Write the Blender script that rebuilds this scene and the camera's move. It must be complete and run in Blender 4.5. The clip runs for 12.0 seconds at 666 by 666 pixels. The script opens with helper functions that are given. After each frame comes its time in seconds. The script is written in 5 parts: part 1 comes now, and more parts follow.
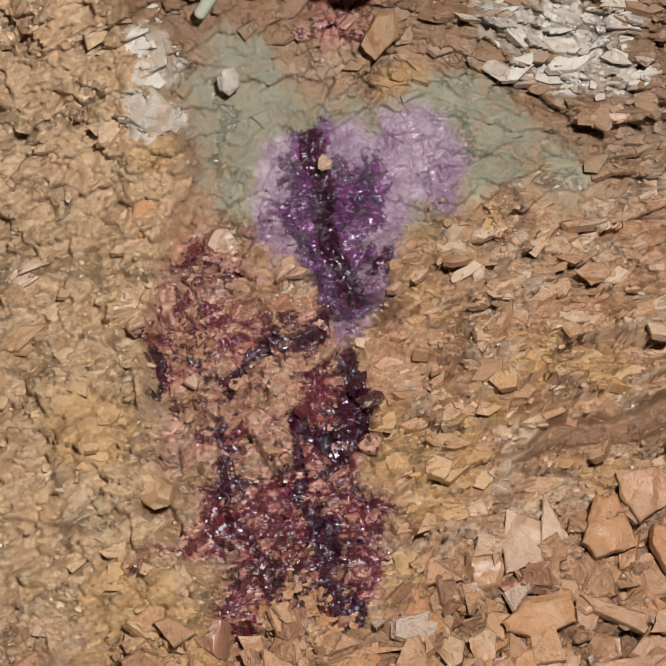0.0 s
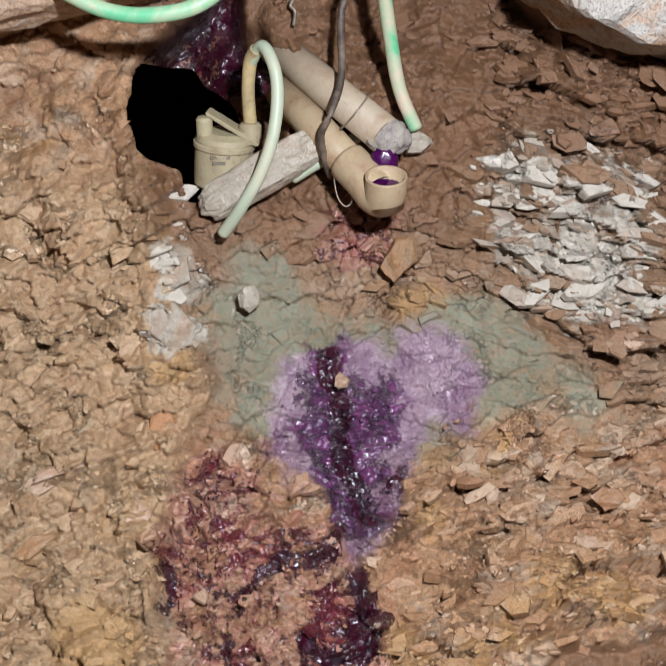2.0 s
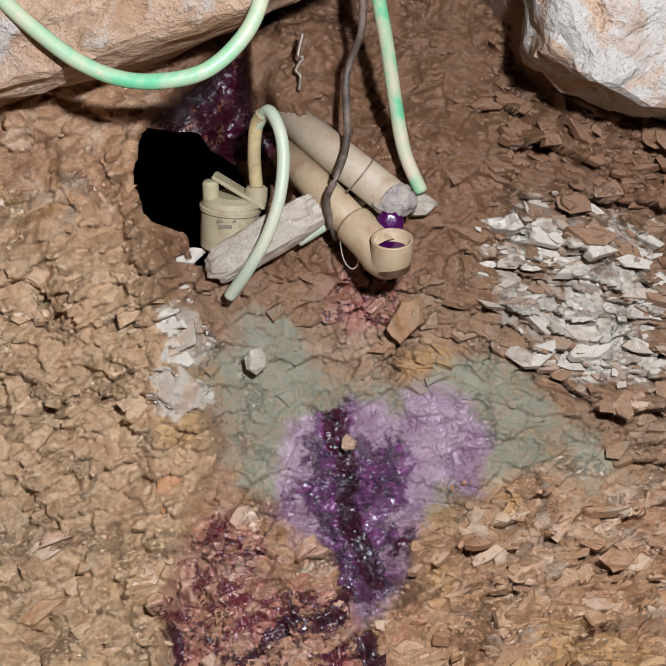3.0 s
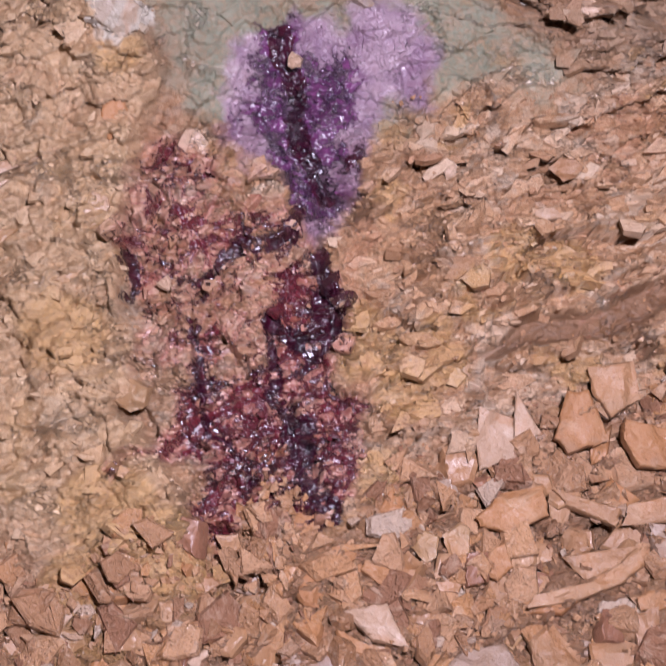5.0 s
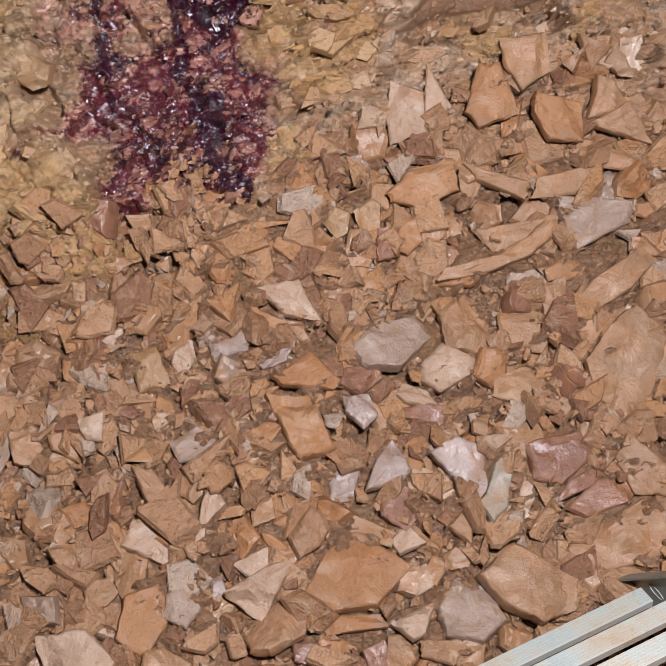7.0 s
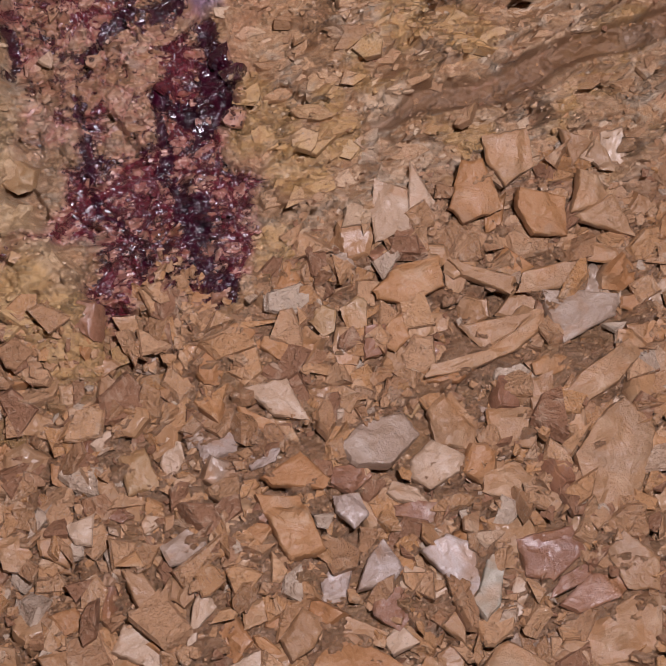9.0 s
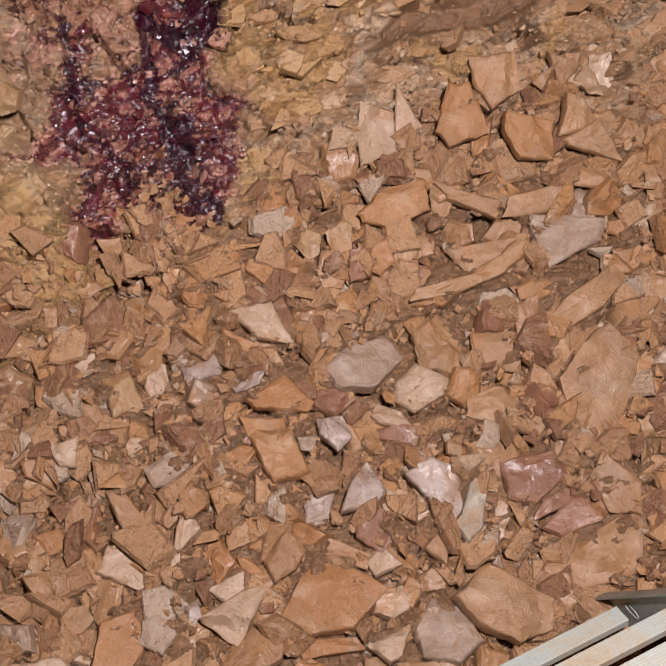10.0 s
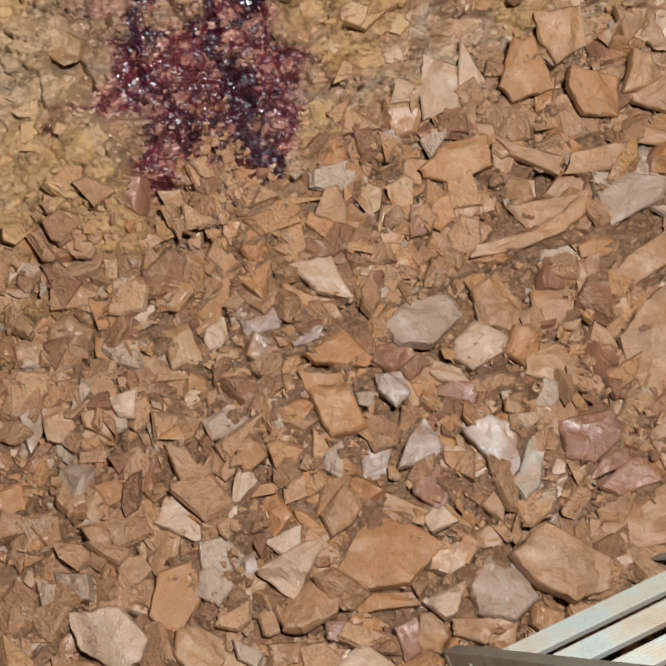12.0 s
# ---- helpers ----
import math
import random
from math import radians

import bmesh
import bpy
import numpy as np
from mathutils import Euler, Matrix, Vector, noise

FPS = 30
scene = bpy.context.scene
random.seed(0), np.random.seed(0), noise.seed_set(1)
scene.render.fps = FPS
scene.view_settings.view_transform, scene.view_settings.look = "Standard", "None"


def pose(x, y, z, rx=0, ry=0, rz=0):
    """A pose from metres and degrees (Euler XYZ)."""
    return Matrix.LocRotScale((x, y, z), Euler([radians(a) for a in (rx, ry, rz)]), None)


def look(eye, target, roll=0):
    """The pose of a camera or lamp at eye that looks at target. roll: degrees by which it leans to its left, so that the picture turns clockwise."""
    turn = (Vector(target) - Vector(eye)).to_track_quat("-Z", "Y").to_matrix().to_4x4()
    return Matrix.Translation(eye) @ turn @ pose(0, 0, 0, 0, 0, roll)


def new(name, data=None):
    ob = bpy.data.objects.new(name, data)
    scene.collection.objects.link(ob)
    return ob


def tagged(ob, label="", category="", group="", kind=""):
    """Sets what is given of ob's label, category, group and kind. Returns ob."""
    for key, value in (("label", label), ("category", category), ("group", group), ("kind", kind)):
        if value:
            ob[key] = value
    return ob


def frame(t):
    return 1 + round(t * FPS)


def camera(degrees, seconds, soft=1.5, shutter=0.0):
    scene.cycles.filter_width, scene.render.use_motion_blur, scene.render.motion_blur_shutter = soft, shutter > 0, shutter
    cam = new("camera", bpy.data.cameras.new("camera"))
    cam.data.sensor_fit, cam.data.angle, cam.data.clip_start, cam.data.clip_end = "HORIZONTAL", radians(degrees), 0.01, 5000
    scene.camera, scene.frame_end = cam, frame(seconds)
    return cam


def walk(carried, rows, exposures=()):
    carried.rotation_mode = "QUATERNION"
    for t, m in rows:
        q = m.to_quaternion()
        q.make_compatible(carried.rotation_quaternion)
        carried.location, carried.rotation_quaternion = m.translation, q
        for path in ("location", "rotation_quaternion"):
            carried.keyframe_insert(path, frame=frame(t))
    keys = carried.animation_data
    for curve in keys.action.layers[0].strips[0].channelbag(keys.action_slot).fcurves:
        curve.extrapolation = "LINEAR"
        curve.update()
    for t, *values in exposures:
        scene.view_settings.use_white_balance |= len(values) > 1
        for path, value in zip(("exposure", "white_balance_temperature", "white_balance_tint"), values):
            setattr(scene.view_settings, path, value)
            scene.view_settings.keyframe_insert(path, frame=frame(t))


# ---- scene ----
cam = camera(24.4, 12.0, soft=0.45, shutter=0.2)
PATH = [
    (0, look((0.0108, -0.8640, 1.7132), (0.0096, 1.3692, 0.8348), -0.5)),
    (0.5, look((0.0204, -0.8640, 1.7204), (0.0192, 1.3524, 0.7976), -0.2)),
    (1, look((0.0288, -0.8652, 1.7288), (0.0384, 1.3440, 0.7916), 0.3)),
    (1.5, look((0.0312, -0.8652, 1.7396), (0.0180, 1.3968, 0.9356), 0.7)),
    (2, look((0.0216, -0.8640, 1.7468), (-0.0156, 1.4628, 1.1600), 0.9)),
    (2.5, look((0.0132, -0.8640, 1.7564), (-0.0312, 1.4796, 1.2428), 0.7)),
    (2.7, look((0.0120, -0.8652, 1.7576), (-0.0324, 1.4820, 1.2560), 0.7)),
    (4.3, look((0.0168, -0.8616, 1.7552), (0.0312, 1.4256, 1.0292), -0.9)),
    (4.5, look((0.0168, -0.8556, 1.7540), (0.0324, 1.3872, 0.9008), -1.1)),
    (4.9, look((0.0180, -0.8508, 1.7504), (0.0420, 1.3224, 0.7316), -1.1)),
    (5, look((0.0180, -0.8508, 1.7504), (0.0492, 1.3044, 0.6920), -0.9)),
    (5.5, look((0.0192, -0.8400, 1.7492), (0.0924, 1.2000, 0.4868), -0.4)),
    (6, look((0.0228, -0.8292, 1.7504), (0.1332, 1.0944, 0.3188), 0.1)),
    (6.5, look((0.0228, -0.8436, 1.7384), (0.1608, 1.0512, 0.2720), 0.4)),
    (6.7, look((0.0216, -0.8448, 1.7384), (0.1680, 1.0380, 0.2576), 0.4)),
    (8.3, look((0.0120, -0.8064, 1.7816), (0.1800, 1.0992, 0.3320), -0.2)),
    (8.5, look((0.0108, -0.8052, 1.7816), (0.1836, 1.1136, 0.3512), -0.3)),
    (9, look((0.0132, -0.8124, 1.7792), (0.1992, 1.1292, 0.3812), -0.3)),
    (9.5, look((0.0228, -0.8148, 1.7732), (0.2100, 1.1112, 0.3536), -0.2)),
    (10, look((0.0336, -0.8208, 1.7672), (0.2148, 1.0584, 0.2852), 0.0)),
    (10.5, look((0.0372, -0.8256, 1.7612), (0.2040, 1.0008, 0.2132), 0.3)),
    (11, look((0.0360, -0.8208, 1.7612), (0.1920, 0.9624, 0.1616), 0.4)),
    (11.5, look((0.0252, -0.8160, 1.7648), (0.1920, 0.9540, 0.1532), 0.6)),
    (12, look((0.0096, -0.8112, 1.7684), (0.1212, 1.0248, 0.2276), -0.4)),
]
EXPOSURES = [(0, -0.20, 6430, 10), (1.5, -0.20, 6000, 10), (2.7, -0.25, 5950, 9), (4.5, -0.17, 5900, 33), (5.5, -0.05, 6000, 28), (6.0, -0.24, 6100, 17), (6.7, -0.30, 6150, 15),
             (8.5, -0.56, 6300, 22), (9.5, -0.57, 6500, 23), (10.0, -0.42, 6800, 20), (10.5, -0.37, 6750, 12), (12, -0.30, 6450, 7)]
walk(cam, PATH, EXPOSURES)

# ---------------------------------------------------------------- light
world = bpy.data.worlds.new("world")
scene.world = world
world.use_nodes = True
world.node_tree.nodes["Background"].inputs[0].default_value = (1.0, 0.95, 0.88, 1)
world.node_tree.nodes["Background"].inputs[1].default_value = 0.01


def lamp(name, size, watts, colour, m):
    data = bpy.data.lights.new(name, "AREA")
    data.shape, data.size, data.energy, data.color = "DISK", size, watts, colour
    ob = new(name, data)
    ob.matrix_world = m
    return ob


# the work lamp above and beside the viewer, and an added soft fill behind
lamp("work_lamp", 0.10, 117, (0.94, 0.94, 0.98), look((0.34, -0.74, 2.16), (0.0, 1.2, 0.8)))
lamp("fill_lamp", 1.2, 2, (0.90, 0.94, 1.0), look((-0.3, -1.4, 2.75), (0.0, 1.2, 0.6)))


# ---------------------------------------------------------------- materials
class Nodes:
    """A small builder for node materials."""

    def __init__(self, name):
        self.mat = bpy.data.materials.new(name)
        self.mat.use_nodes = True
        self.tree = self.mat.node_tree
        self.bsdf = self.tree.nodes["Principled BSDF"]

    def add(self, kind, **sets):
        n = self.tree.nodes.new(kind)
        for k, v in sets.items():
            if k == "blend":
                n.blend_type = v
            elif k == "operation":
                n.operation = v
            elif k == "data_type":
                n.data_type = v
            elif k == "attribute_name":
                n.attribute_name = v
            elif k == "feature":
                n.feature = v
        return n

    def put(self, socket, value):
        if isinstance(value, bpy.types.NodeSocket):
            self.tree.links.new(value, socket)
        else:
            socket.default_value = value

    def coords(self):
        return self.add("ShaderNodeTexCoord").outputs["Object"]

    def noise(self, scale, detail=4.0, rough=0.6, vector=None, distort=0.0):
        n = self.add("ShaderNodeTexNoise")
        n.inputs["Scale"].default_value = scale
        n.inputs["Detail"].default_value = detail
        n.inputs["Roughness"].default_value = rough
        n.inputs["Distortion"].default_value = distort
        if vector is not None:
            self.put(n.inputs["Vector"], vector)
        return n.outputs["Fac"]

    def ramp(self, value, low, high, a=0.0, b=1.0):
        n = self.add("ShaderNodeMapRange")
        n.clamp = True
        for s, v in zip(("Value", "From Min", "From Max", "To Min", "To Max"), (value, low, high, a, b)):
            self.put(n.inputs[s], v)
        return n.outputs["Result"]

    def calc(self, operation, a, b=0.0):
        n = self.add("ShaderNodeMath", operation=operation)
        self.put(n.inputs[0], a)
        self.put(n.inputs[1], b)
        return n.outputs[0]

    def mix(self, fac, a, b, blend="MIX"):
        n = self.add("ShaderNodeMix", data_type="RGBA", blend=blend)
        self.put(n.inputs[0], fac)
        self.put(n.inputs[6], a if isinstance(a, bpy.types.NodeSocket) else (*a, 1))
        self.put(n.inputs[7], b if isinstance(b, bpy.types.NodeSocket) else (*b, 1))
        return n.outputs[2]

    def calc_vector(self, vector, offset):
        n = self.add("ShaderNodeVectorMath", operation="ADD")
        self.put(n.inputs[0], vector)
        n.inputs[1].default_value = (offset, offset * 0.7, offset * 1.3)
        return n.outputs[0]

    def attribute(self, name):
        return self.add("ShaderNodeAttribute", attribute_name=name).outputs["Fac"]

    def bump(self, height, distance, strength=1.0, below=None):
        n = self.add("ShaderNodeBump")
        n.inputs["Strength"].default_value = strength
        n.inputs["Distance"].default_value = distance
        self.put(n.inputs["Height"], height)
        if below is not None:
            self.put(n.inputs["Normal"], below)
        return n.outputs["Normal"]

    def done(self, colour, rough, normal=None, metal=0.0, coat=None):
        self.put(self.bsdf.inputs["Base Color"], colour if isinstance(colour, bpy.types.NodeSocket) else (*colour, 1))
        self.put(self.bsdf.inputs["Roughness"], rough)
        self.put(self.bsdf.inputs["Metallic"], metal)
        if normal is not None:
            self.put(self.bsdf.inputs["Normal"], normal)
        if coat is not None:
            self.put(self.bsdf.inputs["Coat Weight"], coat)
            self.bsdf.inputs["Coat Roughness"].default_value = 0.20
            if normal is not None:
                self.put(self.bsdf.inputs["Coat Normal"], normal)
        return self.mat


def rock_face_material():
    n = Nodes("rock_face")
    c = n.coords()
    big = n.noise(3.2, 3, 0.55, c)
    mid = n.noise(17, 4, 0.6, c, 0.6)
    fine = n.noise(90, 5, 0.7, c)
    grit = n.noise(420, 3, 0.7, c)
    base = n.mix(n.ramp(mid, 0.36, 0.66), (0.34, 0.185, 0.09), (0.50, 0.315, 0.18))
    base = n.mix(n.ramp(big, 0.42, 0.62, 0, 0.45), base, (0.45, 0.235, 0.095))
    base = n.mix(n.ramp(fine, 0.55, 0.75, 0, 0.75), base, (0.60, 0.46, 0.31))
    base = n.mix(n.ramp(fine, 0.44, 0.27, 0, 0.8), base, (0.17, 0.08, 0.035))
    patch = n.noise(9, 3, 0.5, c, 1.2)
    other = n.noise(7.3, 3, 0.5, n.calc_vector(c, 5.7), 1.0)
    base = n.mix(n.ramp(patch, 0.58, 0.66, 0, 0.6), base, (0.36, 0.30, 0.22))
    base = n.mix(n.ramp(other, 0.58, 0.66, 0, 0.6), base, (0.47, 0.265, 0.08))
    base = n.mix(n.ramp(other, 0.42, 0.34, 0, 0.5), base, (0.43, 0.20, 0.10))
    base = n.mix(n.ramp(grit, 0.55, 0.68, 0, 0.65), base, (0.62, 0.47, 0.32))
    base = n.mix(n.ramp(grit, 0.45, 0.32, 0, 0.8), base, (0.14, 0.065, 0.03))
    cell = n.attribute("tone")
    base = n.mix(n.ramp(cell, 0.05, 0.45, 0.75, 0), base, (0.24, 0.115, 0.05))
    base = n.mix(n.ramp(cell, 0.6, 0.95, 0, 0.75), base, (0.60, 0.46, 0.32))
    base = n.mix(n.calc("MULTIPLY", n.attribute("buff"), n.ramp(mid, 0.3, 0.6, 0.35, 0.7)), base, n.mix(n.ramp(fine, 0.35, 0.65), (0.40, 0.255, 0.12), (0.60, 0.44, 0.26)))
    earth = n.calc("MULTIPLY", n.ramp(n.attribute("damp"), 0.0, 0.4), 0.72)
    base = n.mix(earth, base, n.mix(n.ramp(fine, 0.35, 0.65), (0.22, 0.10, 0.045), (0.42, 0.235, 0.12)))
    umber = n.calc("MULTIPLY", n.attribute("umber"), n.ramp(mid, 0.35, 0.6, 0.35, 0.75))
    base = n.mix(umber, base, n.mix(fine, (0.13, 0.078, 0.042), (0.27, 0.175, 0.10)))
    # ochre, white lime, brown soil darkened for shade, grey clay
    och = n.ramp(n.calc("ADD", n.attribute("ochre"), n.calc("MULTIPLY", mid, 0.4)), 0.55, 0.95)
    base = n.mix(n.calc("MULTIPLY", och, n.ramp(fine, 0.35, 0.6, 0.15, 0.65)), base, (0.47, 0.27, 0.085))
    soil = n.attribute("soil")
    base = n.mix(n.calc("MULTIPLY", soil, 0.88), base, n.mix(mid, (0.10, 0.046, 0.02), (0.235, 0.115, 0.052)))
    lime = n.ramp(n.calc("ADD", n.attribute("lime"), n.calc("MULTIPLY", n.calc("SUBTRACT", cell, 0.5), 0.7)), 0.45, 0.75)
    base = n.mix(n.calc("MULTIPLY", lime, 0.9), base, n.mix(fine, (0.44, 0.39, 0.30), (0.68, 0.63, 0.53)))
    clay_edge = n.calc("ADD", n.attribute("clay"), n.calc("MULTIPLY", n.calc("SUBTRACT", mid, 0.5), 0.8))
    clay = n.ramp(clay_edge, 0.36, 0.72)
    base = n.mix(n.calc("MULTIPLY", clay, n.ramp(fine, 0.40, 0.62, 0.95, 0.45)), base, n.mix(n.ramp(mid, 0.3, 0.7), (0.135, 0.146, 0.095), (0.255, 0.265, 0.18)))
    # dye: a pale violet bloom on the clay, deep violet and maroon wet runs
    violet = n.ramp(n.calc("ADD", n.attribute("violet"), n.calc("MULTIPLY", n.calc("SUBTRACT", mid, 0.5), 0.9)), 0.3, 0.75)
    base = n.mix(n.calc("MULTIPLY", violet, 0.88), base, n.mix(n.ramp(mid, 0.35, 0.65), (0.15, 0.065, 0.135), (0.34, 0.23, 0.275)))
    clot = n.noise(36, 4, 0.6, c, 0.8)
    speck = n.calc("ADD", n.calc("MULTIPLY", n.calc("SUBTRACT", fine, 0.5), 1.3), n.calc("MULTIPLY", n.calc("SUBTRACT", clot, 0.5), 1.5))
    speck = n.calc("ADD", speck, n.calc("MULTIPLY", n.calc("SUBTRACT", 0.45, cell), 0.45))
    wash = n.ramp(n.calc("ADD", n.attribute("maroon"), n.calc("MULTIPLY", n.calc("SUBTRACT", mid, 0.5), 1.1)), 0.15, 0.68)
    base = n.mix(n.calc("MULTIPLY", wash, 0.82), base, n.mix(n.ramp(clot, 0.38, 0.62), (0.20, 0.038, 0.036), (0.46, 0.235, 0.175)))
    red = n.ramp(n.calc("ADD", n.attribute("maroon"), speck), 0.52, 0.76)
    base = n.mix(n.calc("MULTIPLY", red, 0.95), base, n.mix(n.ramp(mid, 0.35, 0.65), (0.012, 0.001, 0.005), (0.115, 0.006, 0.016)))
    deep = n.ramp(n.calc("ADD", n.attribute("deep"), speck), 0.48, 0.80)
    base = n.mix(n.calc("MULTIPLY", deep, 0.94), base, n.mix(n.ramp(clot, 0.4, 0.66), (0.014, 0.002, 0.020), (0.14, 0.032, 0.115)))
    # dark wet runs; in the pit this colour paints the recess's shade too
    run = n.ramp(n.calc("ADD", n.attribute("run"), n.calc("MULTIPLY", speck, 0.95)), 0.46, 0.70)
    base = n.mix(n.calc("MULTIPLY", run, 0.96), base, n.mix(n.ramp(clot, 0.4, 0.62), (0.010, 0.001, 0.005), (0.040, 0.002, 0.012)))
    dyed = n.calc("MAXIMUM", n.calc("MULTIPLY", wash, 0.55), n.calc("MULTIPLY", violet, n.ramp(clot, 0.42, 0.6, 0.1, 0.55)))
    wet = n.calc("MAXIMUM", n.calc("MAXIMUM", red, deep), n.calc("MAXIMUM", run, dyed))
    seep = n.calc("MULTIPLY", n.ramp(n.noise(13, 3, 0.6, n.calc_vector(c, 3.1), 0.8), 0.52, 0.62), n.ramp(fine, 0.38, 0.55, 0.0, 0.5))
    wet = n.calc("MAXIMUM", wet, n.calc("MAXIMUM", seep, n.calc("MULTIPLY", n.attribute("damp"), n.ramp(fine, 0.4, 0.65))))
    rough = n.ramp(wet, 0.0, 0.6, 0.50, 0.27)
    smooth = n.ramp(n.calc("SUBTRACT", n.calc("MAXIMUM", clay, soil), wet), 0.2, 0.8, 1.0, 0.7)
    film = n.ramp(wet, 0.1, 0.7, 1.0, 0.20)
    h1 = n.bump(n.calc("MULTIPLY", n.calc("MULTIPLY", mid, smooth), film), 0.0060, 1.0)
    h2 = n.bump(n.calc("MULTIPLY", n.calc("MULTIPLY", fine, smooth), film), 0.0045, 1.0, h1)
    h3 = n.bump(n.calc("MULTIPLY", n.calc("MULTIPLY", grit, film), film), 0.0018, 1.0, h2)
    beads = n.noise(120, 2, 0.5, c, 0.4)
    h4 = n.bump(n.calc("MULTIPLY", beads, wet), 0.0022, 1.0, h3)
    return n.done(base, rough, h4, coat=n.calc("ADD", n.calc("MULTIPLY", wet, 0.85), 0.05))


def stone_material(name, dark, light, dust, rough=0.42, wet=0.27):
    n = Nodes(name)
    c = n.coords()
    rnd = n.add("ShaderNodeObjectInfo").outputs["Random"]
    shift = n.add("ShaderNodeVectorMath", operation="ADD")
    n.put(shift.inputs[0], c)
    n.put(shift.inputs[1], n.calc("MULTIPLY", rnd, 37.0))
    v = shift.outputs[0]
    mid = n.noise(22, 4, 0.6, v, 0.8)
    fine = n.noise(110, 5, 0.7, v)
    grit = n.noise(500, 3, 0.7, v)
    tone = n.mix(n.calc("ADD", n.calc("MULTIPLY", rnd, 0.5), n.ramp(mid, 0.3, 0.7, 0, 0.5)), dark, light)
    tone = n.mix(n.ramp(mid, 0.56, 0.72, 0, 0.7), tone, dust)
    tone = n.mix(n.ramp(fine, 0.58, 0.75, 0, 0.5), tone, dust)
    tone = n.mix(n.ramp(fine, 0.40, 0.26, 0, 0.7), tone, tuple(x * 0.4 for x in dark))
    tone = n.mix(n.ramp(grit, 0.56, 0.70, 0, 0.45), tone, dust)
    tone = n.mix(n.ramp(grit, 0.42, 0.30, 0, 0.45), tone, tuple(x * 0.4 for x in dark))
    stain = n.noise(8, 3, 0.6, v, 1.5)
    tone = n.mix(n.ramp(stain, 0.54, 0.64, 0, 0.45), tone, (0.36, 0.165, 0.06))
    tone = n.mix(n.ramp(stain, 0.44, 0.36, 0, 0.4), tone, (0.27, 0.17, 0.10))
    gloss = n.ramp(n.calc("ADD", fine, n.calc("MULTIPLY", rnd, 0.15)), 0.45, 0.7, rough, max(0.30, rough - 0.12 - wet * 0.4))
    film = n.ramp(n.noise(30, 2, 0.5, v, 0.6), 0.44, 0.60, 0.0, min(0.9, wet * 1.5))
    dry = n.ramp(film, 0.0, 1.0, 1.0, 0.42)
    h = n.bump(mid, 0.0065, 1.0)
    h = n.bump(n.calc("MULTIPLY", fine, dry), 0.0030, 1.0, h)
    h = n.bump(n.calc("MULTIPLY", grit, dry), 0.0007, 1.0, h)
    return n.done(tone, gloss, h, coat=film)


def plain_material(name, a, b, scale, rough, metal=0.0, dirt=None, dirt_amount=0.5, relief=0.0006):
    n = Nodes(name)
    c = n.coords()
    f = n.noise(scale, 5, 0.65, c, 0.4)
    g = n.noise(scale * 6, 4, 0.6, c)
    tone = n.mix(n.ramp(f, 0.35, 0.65), a, b)
    if dirt:
        tone = n.mix(n.ramp(f, 0.56 - dirt_amount * 0.2, 0.70, 0, dirt_amount), tone, dirt)
        tone = n.mix(n.ramp(g, 0.6, 0.72, 0, dirt_amount * 0.8), tone, dirt)
    return n.done(tone, n.ramp(f, 0.3, 0.7, rough, min(1.0, rough + 0.2)), n.bump(g, relief, 0.7), metal)


ROCK = rock_face_material()
TAN = stone_material("tan_stone", (0.255, 0.126, 0.055), (0.395, 0.226, 0.114), (0.477, 0.321, 0.200))
ORANGE = stone_material("orange_stone", (0.280, 0.118, 0.040), (0.395, 0.198, 0.081), (0.445, 0.283, 0.163), 0.65)
PALE = stone_material("pale_stone", (0.378, 0.237, 0.141), (0.461, 0.321, 0.215), (0.543, 0.420, 0.318))
WHITE = stone_material("white_stone", (0.280, 0.191, 0.141), (0.353, 0.264, 0.211), (0.490, 0.410, 0.370), 0.34, 0.6)
GREY = stone_material("grey_stone", (0.271, 0.176, 0.118), (0.370, 0.268, 0.192), (0.461, 0.367, 0.296))
YELLOW = stone_material("yellow_stone", (0.296, 0.160, 0.067), (0.378, 0.229, 0.111), (0.445, 0.321, 0.200))
CHALK = stone_material("chalk_stone", (0.296, 0.252, 0.185), (0.428, 0.367, 0.281), (0.527, 0.459, 0.370), 0.6)
WET = stone_material("wet_red_stone", (0.165, 0.069, 0.037), (0.280, 0.134, 0.074), (0.378, 0.237, 0.178), 0.38, 0.6)
BROWN = stone_material("brown_stone", (0.19, 0.115, 0.055), (0.25, 0.155, 0.075), (0.28, 0.18, 0.095), 0.55, 0.05)
CAVE = plain_material("cave_rock", (0.16, 0.09, 0.05), (0.24, 0.14, 0.08), 8, 0.9, relief=0.01)
TUNNEL = plain_material("tunnel_rock", (0.30, 0.18, 0.10), (0.42, 0.27, 0.16), 4, 0.9, relief=0.02)
CREAM = plain_material("cream_plastic", (0.38, 0.29, 0.17), (0.48, 0.39, 0.25), 26, 0.45, dirt=(0.25, 0.135, 0.065), dirt_amount=0.85)
CREAM_PALE = plain_material("pale_plastic", (0.38, 0.31, 0.21), (0.46, 0.40, 0.29), 24, 0.5, dirt=(0.27, 0.165, 0.09), dirt_amount=0.85)
JAR_PLASTIC = plain_material("jar_plastic", (0.36, 0.31, 0.18), (0.46, 0.41, 0.26), 16, 0.5, dirt=(0.20, 0.135, 0.07), dirt_amount=0.85)
GREEN_HOSE = plain_material("green_hose", (0.14, 0.46, 0.23), (0.30, 0.54, 0.33), 9, 0.35, dirt=(0.60, 0.46, 0.32), dirt_amount=0.85)
